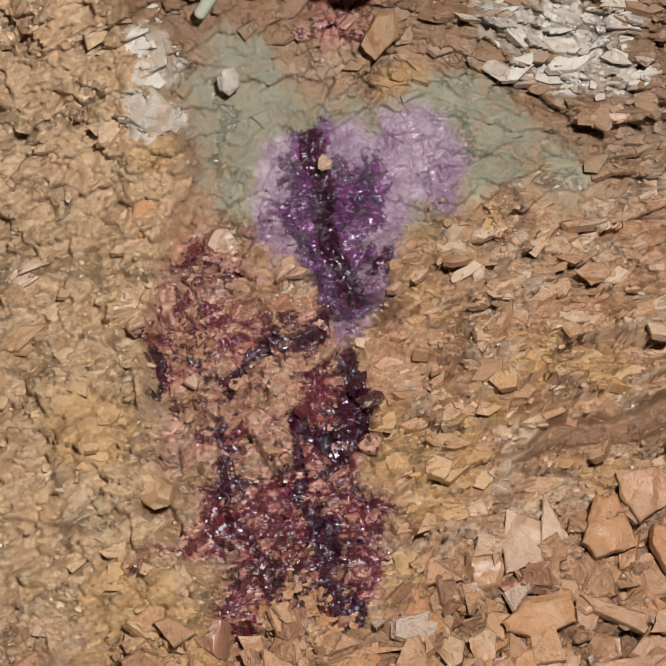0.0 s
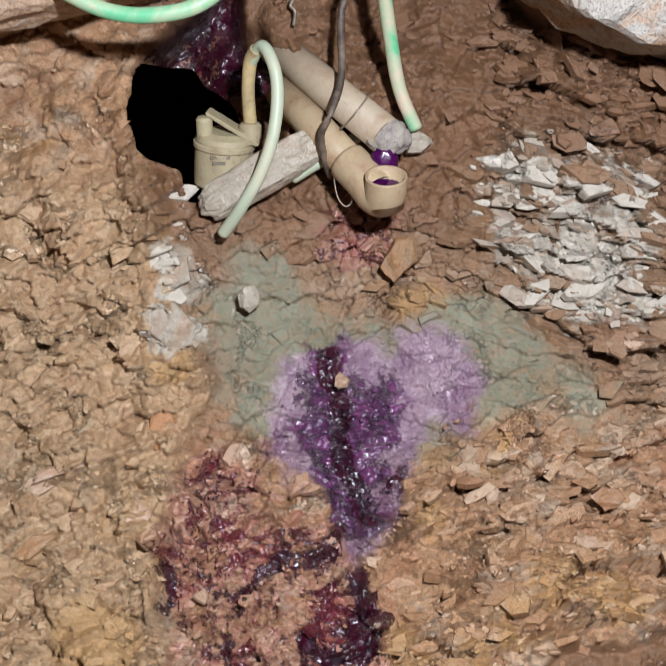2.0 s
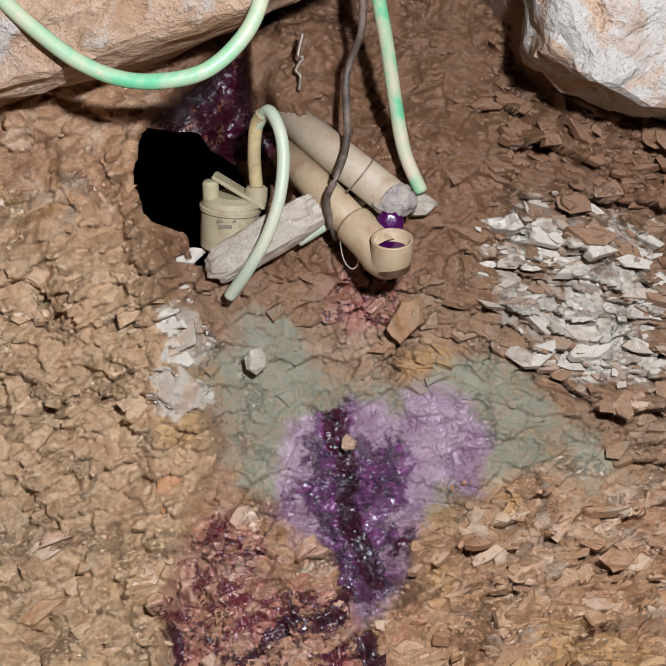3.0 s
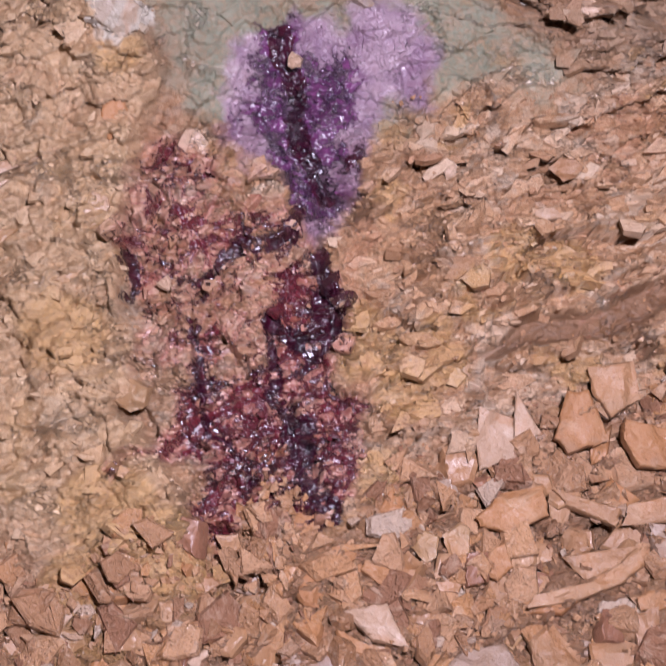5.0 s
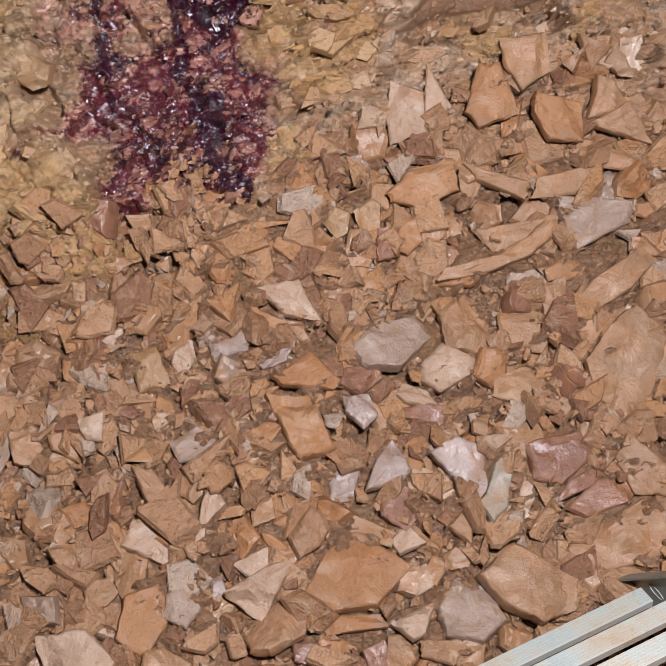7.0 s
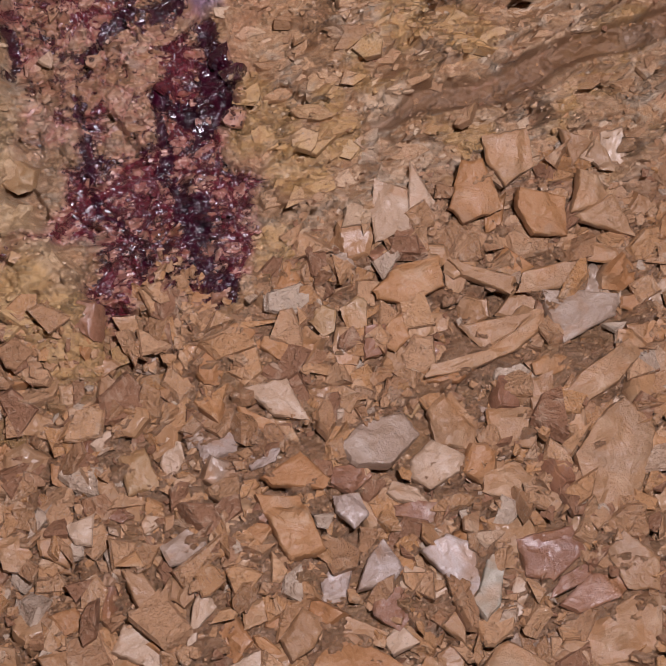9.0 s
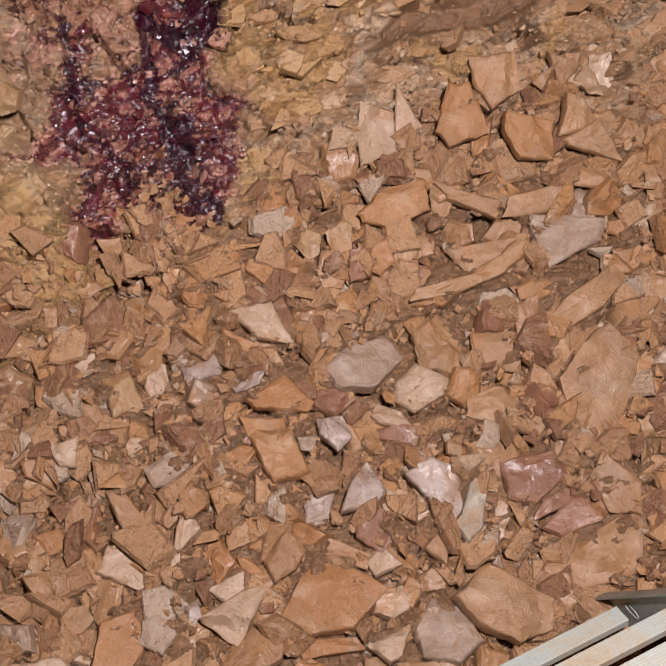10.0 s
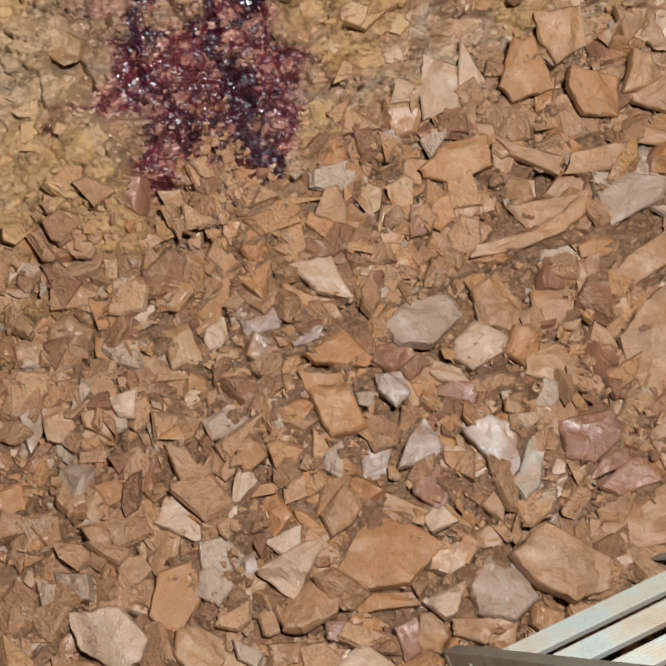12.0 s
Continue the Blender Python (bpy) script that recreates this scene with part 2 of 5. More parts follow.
MUDDY_HOSE = plain_material("muddy_hose", (0.12, 0.42, 0.20), (0.36, 0.46, 0.30), 16, 0.4, dirt=(0.56, 0.42, 0.30), dirt_amount=1.0)
PALE_HOSE = plain_material("pale_hose", (0.38, 0.43, 0.30), (0.48, 0.52, 0.38), 10, 0.4, dirt=(0.50, 0.42, 0.28), dirt_amount=0.6)
TUBE = plain_material("yellow_tube", (0.46, 0.35, 0.16), (0.56, 0.45, 0.24), 24, 0.45, dirt=(0.16, 0.11, 0.05), dirt_amount=0.8)
CABLE = plain_material("dark_cable", (0.05, 0.035, 0.025), (0.10, 0.075, 0.055), 30, 0.5, dirt=(0.24, 0.17, 0.12), dirt_amount=0.6)
WIRE = plain_material("wire", (0.20, 0.16, 0.12), (0.32, 0.26, 0.19), 40, 0.4, 0.6)
CRUST = plain_material("crust", (0.30, 0.26, 0.20), (0.58, 0.54, 0.46), 34, 0.5, dirt=(0.05, 0.022, 0.03), dirt_amount=0.95, relief=0.004)
DYE = plain_material("violet_dye", (0.02, 0.001, 0.028), (0.065, 0.003, 0.065), 40, 0.10, relief=0.0003)
STEEL = plain_material("dull_metal", (0.26, 0.29, 0.26), (0.44, 0.48, 0.44), 7, 0.32, 0.5, dirt=(0.10, 0.10, 0.075), dirt_amount=0.7)
RUNG = plain_material("painted_rung", (0.42, 0.46, 0.42), (0.54, 0.58, 0.52), 14, 0.42, 0.15, dirt=(0.42, 0.29, 0.16), dirt_amount=0.75)
INK = plain_material("ink", (0.10, 0.08, 0.05), (0.16, 0.13, 0.09), 60, 0.6)

# ---------------------------------------------------------------- the bank: its profile, from the roof down to the floor
PROFILE = [(1.50, 2.60), (1.62, 2.10), (1.57, 1.70), (1.524, 1.40), (1.488, 1.16), (1.404, 0.92), (1.26, 0.704),
           (1.128, 0.524), (0.984, 0.38), (0.78, 0.224), (0.504, 0.056), (0.12, -0.136), (-0.6, -0.3), (-3.0, -0.32)]


def smooth_line(points, n=24):
    p = np.array(points, float)
    out = []
    for i in range(len(p) - 1):
        a, b, c, d = p[max(i - 1, 0)], p[i], p[i + 1], p[min(i + 2, len(p) - 1)]
        for k in range(n):
            t = k / n
            out.append(0.5 * (2 * b + (c - a) * t + (2 * a - 5 * b + 4 * c - d) * t * t + (3 * b - a - 3 * c + d) * t ** 3))
    out.append(p[-1])
    return np.array(out)


LINE = smooth_line(PROFILE)
RUN = np.concatenate([[0], np.cumsum(np.linalg.norm(np.diff(LINE, axis=0), axis=1))])
TANGENT = np.stack([np.gradient(LINE[:, 0], RUN), np.gradient(LINE[:, 1], RUN)], 1)


def bank(u, v, h=0.0):
    """Points of the bank at u metres across, v metres down its slope and h metres out of it."""
    y, z = np.interp(v, RUN, LINE[:, 0]), np.interp(v, RUN, LINE[:, 1])
    ty, tz = np.interp(v, RUN, TANGENT[:, 0]), np.interp(v, RUN, TANGENT[:, 1])
    s = np.hypot(ty, tz)
    return np.stack([u + 0 * v, y + h * tz / s, z - h * ty / s], -1)


def bank_frame(u, v, h=0.0):
    """The pose of a thing lying on the bank: x across, y up the slope, z out of it."""
    p = Vector(bank(np.array(u), np.array(v), h))
    z = (Vector(bank(np.array(u), np.array(v), h + 1.0)) - p).normalized()
    x = Vector((1, 0, 0))
    y = z.cross(x)
    return Matrix((x, y, z)).transposed().to_4x4(), p


# ---------------------------------------------------------------- noise on arrays
def hashed(i, j, seed):
    n = (i.astype(np.int64) * 374761393 + j.astype(np.int64) * 668265263 + seed * 974634721) & 0x7FFFFFFF
    n = ((n ^ (n >> 13)) * 1274126177) & 0x7FFFFFFF
    n = ((n ^ (n >> 15)) * 2246822519) & 0x7FFFFFFF
    return ((n ^ (n >> 16)) & 0xFFFFFF) / float(0xFFFFFF)


def soft_noise(x, y, seed):
    i, j = np.floor(x), np.floor(y)
    a, b = x - i, y - j
    a, b = a * a * (3 - 2 * a), b * b * (3 - 2 * b)
    c00, c10 = hashed(i, j, seed), hashed(i + 1, j, seed)
    c01, c11 = hashed(i, j + 1, seed), hashed(i + 1, j + 1, seed)
    return (c00 * (1 - a) + c10 * a) * (1 - b) + (c01 * (1 - a) + c11 * a) * b - 0.5


def fractal(x, y, size, seed, octaves=4):
    total, amp = 0.0, 1.0
    for k in range(octaves):
        total = total + amp * soft_noise(x / size * 2 ** k, y / size * 2 ** k, seed + k)
        amp *= 0.55
    return total


def chips(u, v, across, along, turn, seed):
    """Broken rock: cells of that size, each a tilted facet of its own height. Gives height, tone and the distance to the joint."""
    ca, sa = math.cos(turn), math.sin(turn)
    x, y = (u * ca + v * sa) / across, (-u * sa + v * ca) / along
    i0, j0 = np.floor(x), np.floor(y)
    d1, d2 = np.full(x.shape, 9.0), np.full(x.shape, 9.0)
    height, tone = np.zeros(x.shape), np.zeros(x.shape)
    for di in (-1, 0, 1):
        for dj in (-1, 0, 1):
            i, j = i0 + di, j0 + dj
            dx = x - i - 0.1 - 0.8 * hashed(i, j, seed)
            dy = y - j - 0.1 - 0.8 * hashed(i, j, seed + 1)
            d = np.abs(dx) * 0.55 + np.abs(dy) * 0.55 + 0.45 * np.hypot(dx, dy)
            near = d < d1
            d2 = np.where(near, d1, np.minimum(d2, d))
            lift = 0.8 * (hashed(i, j, seed + 2) - 0.5) + dx * (hashed(i, j, seed + 3) - 0.5) * 1.0 + dy * (0.1 + 0.9 * hashed(i, j, seed + 4))
            height = np.where(near, lift, height)
            tone = np.where(near, hashed(i, j, seed + 5), tone)
            d1 = np.where(near, d, d1)
    return height, tone, d2 - d1


def inside(u, v, poly):
    """Signed distance to an outline: positive inside it."""
    p = np.array(poly)
    q = np.roll(p, -1, axis=0)
    dist, odd = np.full(u.shape, 9.0), np.zeros(u.shape, bool)
    for (ax, ay), (bx, by) in zip(p, q):
        ex, ey = bx - ax, by - ay
        t = np.clip(((u - ax) * ex + (v - ay) * ey) / (ex * ex + ey * ey), 0, 1)
        dist = np.minimum(dist, np.hypot(u - ax - t * ex, v - ay - t * ey))
        if ay != by:
            odd ^= ((ay > v) != (by > v)) & (u < (bx - ax) * (v - ay) / (by - ay) + ax)
    return np.where(odd, dist, -dist)


def beside(u, v, line):
    """Distance to an open line."""
    dist = np.full(u.shape, 9.0)
    for (ax, ay), (bx, by) in zip(line, line[1:]):
        ex, ey = bx - ax, by - ay
        t = np.clip(((u - ax) * ex + (v - ay) * ey) / (ex * ex + ey * ey), 0, 1)
        dist = np.minimum(dist, np.hypot(u - ax - t * ex, v - ay - t * ey))
    return dist


def step(x, low, high):
    t = np.clip((x - low) / (high - low), 0, 1)
    return t * t * (3 - 2 * t)


# outlines on the bank, in metres across and down it
CLAY = [(-0.245, 1.373), (-0.190, 1.310), (-0.093, 1.323), (-0.042, 1.420), (0.089, 1.467), (0.207, 1.390), (0.339, 1.449), (0.400, 1.522), (0.446, 1.575), (0.380, 1.640), (0.327, 1.614), (0.314, 1.574), (0.221, 1.613), (0.121, 1.665), (-0.052, 1.717), (-0.138, 1.669), (-0.184, 1.622), (-0.209, 1.536), (-0.238, 1.497)]
PURPLE = [(-0.116, 1.524), (-0.043, 1.495), (0.089, 1.486), (0.115, 1.461), (0.195, 1.487), (0.228, 1.520), (0.227, 1.606), (0.154, 1.632), (0.108, 1.678), (0.127, 1.725), (0.126, 1.758), (0.073, 1.778), (0.073, 1.818), (0.013, 1.851), (-0.019, 1.838), (-0.006, 1.797), (-0.045, 1.730), (-0.098, 1.716), (-0.144, 1.669), (-0.111, 1.623)]
DEEP = [(-0.050, 1.505), (-0.004, 1.512), (0.016, 1.565), (0.062, 1.545), (0.075, 1.611), (0.061, 1.664), (0.054, 1.717), (0.063, 1.771), (0.007, 1.804), (-0.019, 1.770), (-0.045, 1.703), (-0.084, 1.650), (-0.077, 1.577), (-0.050, 1.544)]
MAROON = [(-0.046, 1.878), (0.013, 1.851), (0.052, 1.879), (0.065, 1.932), (0.070, 1.998), (0.057, 2.030), (0.082, 2.063), (0.127, 2.082), (0.100, 2.108), (0.093, 2.152), (0.079, 2.216), (0.054, 2.241), (0.025, 2.262), (-0.009, 2.240), (-0.084, 2.264), (-0.146, 2.314), (-0.153, 2.276), (-0.179, 2.226), (-0.161, 2.176), (-0.281, 2.181), (-0.281, 2.162), (-0.225, 2.137), (-0.219, 2.079), (-0.214, 2.041), (-0.175, 2.022), (-0.182, 1.950), (-0.137, 1.930), (-0.111, 2.016), (-0.059, 1.997), (-0.052, 1.931)]
MAROON_SIDE = [(-0.270, 1.741), (-0.231, 1.682), (-0.151, 1.669), (-0.111, 1.703), (-0.125, 1.769), (-0.045, 1.757), (-0.006, 1.811), (-0.059, 1.857), (-0.137, 1.870), (-0.189, 1.897), (-0.261, 1.923), (-0.275, 1.889), (-0.263, 1.795)]
STAIN_FIELD = [(-0.277, 1.741), (-0.237, 1.675), (-0.151, 1.662), (-0.111, 1.716), (-0.045, 1.750), (0.007, 1.798), (0.052, 1.865), (0.078, 1.932), (0.076, 2.030), (0.120, 2.082), (0.100, 2.152), (0.079, 2.241), (0.025, 2.262), (-0.084, 2.264), (-0.146, 2.317), (-0.179, 2.226), (-0.218, 2.156), (-0.281, 2.181), (-0.281, 2.162), (-0.219, 2.124), (-0.220, 2.060), (-0.188, 2.015), (-0.259, 2.021), (-0.254, 1.943), (-0.274, 1.916)]
COLUMN = [(-0.046, 1.878), (0.020, 1.855), (0.059, 1.872), (0.074, 1.932), (0.063, 2.037), (0.082, 2.082), (0.068, 2.152), (0.054, 2.241), (0.025, 2.262), (-0.015, 2.215), (-0.008, 2.120), (-0.046, 2.075), (-0.052, 1.931)]
PIT = [(-0.310, 1.009), (-0.342, 1.069), (-0.347, 1.122), (-0.328, 1.195), (-0.264, 1.217), (-0.254, 1.273), (-0.210, 1.279), (-0.091, 1.211), (-0.093, 1.072), (-0.135, 0.895), (-0.227, 0.929)]
BLACK = [(-0.326, 1.055), (-0.342, 1.076), (-0.345, 1.122), (-0.328, 1.191), (-0.264, 1.217), (-0.254, 1.273), (-0.210, 1.279), (-0.165, 1.199), (-0.185, 1.120), (-0.246, 1.074), (-0.266, 1.048)]
WHITE_FLAKES = [(0.208, 1.240), (0.260, 1.179), (0.306, 1.159), (0.386, 1.204), (0.484, 1.216), (0.491, 1.462), (0.406, 1.460), (0.339, 1.411), (0.278, 1.379), (0.230, 1.313)]
BROWN_SEAM = [(0.262, 2.012), (0.305, 1.990), (0.343, 1.967), (0.441, 1.945), (0.514, 1.916), (0.564, 1.902), (0.740, 1.850), (0.738, 1.893), (0.563, 1.940), (0.512, 1.962), (0.406, 1.988), (0.309, 2.008)]
LEFT_EDGE = [(-0.281, 1.296), (-0.242, 1.380), (-0.231, 1.484), (-0.196, 1.556), (-0.244, 1.662), (-0.275, 1.782), (-0.272, 1.923), (-0.258, 2.021), (-0.283, 2.079), (-0.225, 2.143), (-0.172, 2.226), (-0.152, 2.319)]
STREAK_1 = [(-0.020, 1.512), (-0.008, 1.571), (-0.008, 1.624), (0.008, 1.690), (0.041, 1.751)]
STREAK_2 = [(0.026, 1.858), (0.039, 1.925), (0.038, 1.952), (0.012, 1.991), (-0.033, 1.958)]
STREAK_3 = [(-0.008, 2.120), (0.004, 2.171), (0.010, 2.209), (0.032, 2.253)]
STREAK_4 = [(-0.190, 1.893), (-0.150, 1.884), (-0.111, 1.844), (-0.046, 1.837), (-0.006, 1.784)]
STREAK_5 = [(-0.046, 1.948), (-0.049, 2.010), (-0.046, 2.062), (-0.021, 2.113), (0.007, 2.177), (0.029, 2.256)]
STREAK_6 = [(0.023, 1.858), (0.036, 1.905), (0.059, 1.935), (0.041, 1.988), (-0.008, 2.030)]
STREAK_7 = [(-0.171, 1.947), (-0.162, 2.015), (-0.145, 2.106), (-0.116, 2.163), (-0.078, 2.202)]
STREAK_8 = [(-0.266, 1.842), (-0.260, 1.883), (-0.269, 1.913)]
STREAK_9 = [(-0.175, 2.038), (-0.123, 2.035), (-0.072, 2.013)]
STREAK_10 = [(-0.147, 1.910), (-0.131, 1.870), (-0.098, 1.847), (-0.046, 1.831), (-0.019, 1.804)]
STREAK_11 = [(0.067, 1.718), (0.091, 1.691), (0.097, 1.711)]
CRACK_U, CRACK_V = 0.527, 2.004


def relief(u, v):
    """The bank's height and its surface marks."""
    wu = u + 0.016 * fractal(u, v, 0.12, 11, 3)
    wv = v + 0.016 * fractal(u, v, 0.12, 17, 3)
    su = u + 0.045 * fractal(u, v, 0.07, 131)
    sv = v + 0.045 * fractal(u, v, 0.07, 137)
    edge_u = np.interp(v, [p[1] for p in LEFT_EDGE], [p[0] for p in LEFT_EDGE])
    edge_u = np.where(v < 1.29, np.interp(v, [0.7, 1.0, 1.29], [-0.42, -0.34, -0.27]), edge_u)
    left = step(edge_u - wu, -0.012, 0.02) * step(v, 1.15, 1.3) * step(2.5 - v, 0.0, 0.3)
    rubble = step(v + 0.25 * (u - 0.1) + 0.05 * fractal(u, v, 0.2, 5), 2.14, 2.32)
    right = step(u + 0.1 * fractal(u, v, 0.2, 8), 0.05, 0.16) * (1 - rubble)
    upper = step(1.36 - v, -0.05, 0.12)
    right = right * (1 - 0.85 * upper * step(0.26 - u, 0.0, 0.06))
    clay = step(inside(su, sv, CLAY), -0.055, 0.05)
    deep_dye = step(inside(su, sv, DEEP), -0.03, 0.03)
    # broken rock at three sizes, bedded on the right hand
    a1, t1, g1 = chips(wu, wv, 0.085, 0.06, -0.35, 21)
    a2, t2, g2 = chips(wu, wv, 0.036, 0.026, -0.45, 31)
    a3, t3, g3 = chips(wu, wv, 0.014, 0.010, 0.2, 41)
    a4, _, g4 = chips(wu, wv, 0.11, 0.14, 0.5, 27)
    b1, s1, _ = chips(wu, wv, 0.10, 0.045, 0.22, 51)
    b2, s2, _ = chips(wu, wv, 0.044, 0.021, 0.25, 61)
    c1, q1, _ = chips(wu, wv, 0.095, 0.05, -0.28, 71)
    c2, q2, _ = chips(wu, wv, 0.042, 0.024, -0.32, 81)
    low = step(v, 1.45, 1.62)
    bed1, bed2 = b1 * (1 - low) + c1 * low, b2 * (1 - low) + c2 * low
    tone_bed = (s2 * 0.6 + s1 * 0.4) * (1 - low) + (q2 * 0.6 + q1 * 0.4) * low
    crack = 0.006 * step(0.06 - g1, 0, 0.06) + 0.004 * step(0.08 - g2, 0, 0.08)
    rough = 0.036 * a1 + 0.024 * a2 + 0.011 * a3 - crack
    bedded = 0.056 * bed1 + 0.036 * bed2 + 0.010 * a3 - crack
    h = rough * (1 - right) + bedded * right
    calm = (1 - 0.40 * left) * (1 - 0.55 * upper * step(0.26 - u, 0.0, 0.06))
    h = h * calm * (1 - 0.72 * clay * (1 - deep_dye)) + 0.03 * fractal(u, v, 0.25, 91)
    h = h * (1 - 0.1 * rubble) + 0.05 * fractal(u, v, 0.6, 95, 2)
    h = h + 0.060 * left + left * (0.018 * a4 + 0.030 * fractal(u, v, 0.06, 97) + 0.014 * a2)
    # the stained rock breaks in small steps, cut by the wet runs
    stain = step(inside(su, sv, STAIN_FIELD), -0.02, 0.03)
    d1, _, _ = chips(wu, wv, 0.075, 0.055, 0.12, 141)
    h = h + stain * (0.030 * d1 + 0.010 * fractal(u, v, 0.02, 143, 3))
    for line, width in ((STREAK_1, 0.02), (STREAK_5, 0.016), (STREAK_6, 0.018), (STREAK_7, 0.012), (STREAK_9, 0.008), (STREAK_10, 0.010)):
        h = h - 0.016 * step(width - beside(wu, wv, line), 0.0, width)
    seam = step(inside(wu, wv, BROWN_SEAM), -0.012, 0.004)
    h = h * (1 - 0.5 * seam) - 0.040 * seam
    above = step(inside(u, v + 0.05, BROWN_SEAM), -0.03, 0.01) * (1 - seam)
    h = h + 0.030 * above
    cave = step(0.03 - np.hypot((u - 0.065) * 0.6, v - 1.777), 0.0, 0.02) + 1.4 * step(0.026 - np.hypot(u - CRACK_U + 0.5 * (v - CRACK_V), (v - CRACK_V) * 1.1), 0.0, 0.012)
    h = h - 0.05 * cave
    h = h - 0.15 * step(1.12 - v, 0.0, 0.2) * step(u, -0.27, -0.15) * step(0.36 - u, 0.0, 0.1)
    h = h + upper * (0.030 * fractal(u, v, 0.045, 171, 5) + 0.010 * a2)
    # the pit round the pump
    pit = inside(u + 0.012 * fractal(u, v, 0.05, 101), v + 0.012 * fractal(u, v, 0.05, 103), PIT)
    deep = step(pit, 0.0, 0.03)
    h = h * (1 - 0.5 * deep) - deep * (0.10 + 0.10 * step(-0.15 - u, 0.0, 0.12))
    # mud heaped over the upper ends of the pipes
    mud = step(0.13 - np.hypot(u + 0.110, v - 0.955) + 0.04 * fractal(u, v, 0.08, 161), 0.0, 0.09) * step(u, -0.20, -0.16)
    h = h * (1 - 0.2 * mud) + 0.11 * mud + 0.02 * mud * fractal(u, v, 0.06, 163)
    # the flakes of lime
    lime = step(inside(su, sv, WHITE_FLAKES), -0.05, 0.03)
    h = h + 0.012 * lime * (t2 - 0.3)
    marks = {
        "tone": np.where(right > 0.5, 0.75 * tone_bed + 0.25 * t3, 0.15 * t1 + 0.55 * t2 + 0.3 * t3) * (1 - 0.4 * left) + 0.2 * left,
        "clay": clay * (0.75 + 0.5 * fractal(u, v, 0.1, 111)),
        "violet": step(inside(su, sv, PURPLE), -0.035, 0.045),
        "deep": step(inside(su, sv, DEEP), -0.045, 0.012) * 0.9,
        "maroon": np.maximum(np.maximum(0.92 * step(inside(su, sv, MAROON), -0.022, 0.03), 0.66 * step(inside(su, sv, MAROON_SIDE), -0.022, 0.03)), 0.47 * step(inside(su, sv, STAIN_FIELD), -0.015, 0.03)),
        "lime": np.maximum(0.62 * lime, 0.7 * np.maximum(step(0.05 - np.hypot(su + 0.272, sv - 1.467), -0.015, 0.02), step(0.045 - np.hypot((su + 0.262) * 1.5, sv - 1.375), -0.015, 0.02))),
        "buff": left,
        "umber": step(1.66 - v + 0.12 * fractal(u, v, 0.15, 151), 0.0, 0.12) * (1 - 0.75 * left) * step(u, -0.34, -0.22),
        # brown soil; the shade under overhang and seam ledge is in its colour
        "soil": np.clip(0.12 * rubble + 0.9 * seam + 0.95 * upper * (1 - lime) * step(u, -0.36, -0.28), 0, 1),
    }
    marks["run"] = np.zeros(u.shape)
    for line, width in ((STREAK_1, 0.021), (STREAK_2, 0.021), (STREAK_3, 0.026), (STREAK_4, 0.013), (STREAK_5, 0.014), (STREAK_6, 0.017), (STREAK_7, 0.009), (STREAK_8, 0.012), (STREAK_9, 0.007), (STREAK_10, 0.008), (STREAK_11, 0.008)):
        marks["run"] = np.maximum(marks["run"], 0.92 * step(width - beside(0.45 * wu + 0.55 * su, 0.45 * wv + 0.55 * sv, line), -0.012, 0.014))
    marks["run"] = np.maximum(marks["run"], 0.30 * step(inside(su, sv, COLUMN), -0.02, 0.03))
    spots = ((0.145, 1.755, 0.030), (0.10, 1.95, 0.035), (0.09, 2.02, 0.035), (0.20, 1.97, 0.03), (-0.36, 1.97, 0.07), (0.10, 1.43, 0.03),
             (0.14, 1.42, 0.03), (-0.33, 2.35, 0.06), (0.12, 2.2, 0.05), (0.33, 1.85, 0.05), (-0.26, 1.53, 0.04), (0.42, 1.87, 0.05))
    marks["ochre"] = np.zeros(u.shape)
    spots += ((-0.20, 2.32, 0.09), (-0.29, 2.24, 0.08), (0.125, 1.99, 0.045), (0.16, 2.07, 0.05), (0.22, 2.02, 0.04), (-0.34, 2.45, 0.09))
    for a, b, r in spots:
        marks["ochre"] = np.maximum(marks["ochre"], 0.85 * step(r - np.hypot(wu - a, wv - b), -0.02, 0.02))
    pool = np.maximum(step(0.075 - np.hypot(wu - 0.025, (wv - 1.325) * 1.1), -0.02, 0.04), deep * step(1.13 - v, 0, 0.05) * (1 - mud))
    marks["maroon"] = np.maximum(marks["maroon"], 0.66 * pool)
    # dyed rock in the pit, blackened to stand for the shade of its depth
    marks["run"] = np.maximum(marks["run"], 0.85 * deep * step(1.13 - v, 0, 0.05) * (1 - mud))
    # the dye gathers in the joints
    joint = np.maximum(step(0.16 - g1, 0, 0.16), 0.8 * step(0.2 - g2, 0, 0.2))
    marks["maroon"] = np.clip(marks["maroon"] * (0.70 + 0.55 * joint), 0, 1)
    marks["damp"] = rubble * 0.45
    return h, marks, pit


def grid_steps(fine_low, fine_high, fine, far_low, far_high, coarse):
    return np.concatenate([np.arange(far_low, fine_low, coarse), np.arange(fine_low, fine_high, fine), np.arange(fine_high, far_high + coarse, coarse)])


def torn_edge(u, v):
    return inside(u + 0.014 * fractal(u, v, 0.05, 121, 2), v + 0.014 * fractal(u, v, 0.05, 123, 2), BLACK)


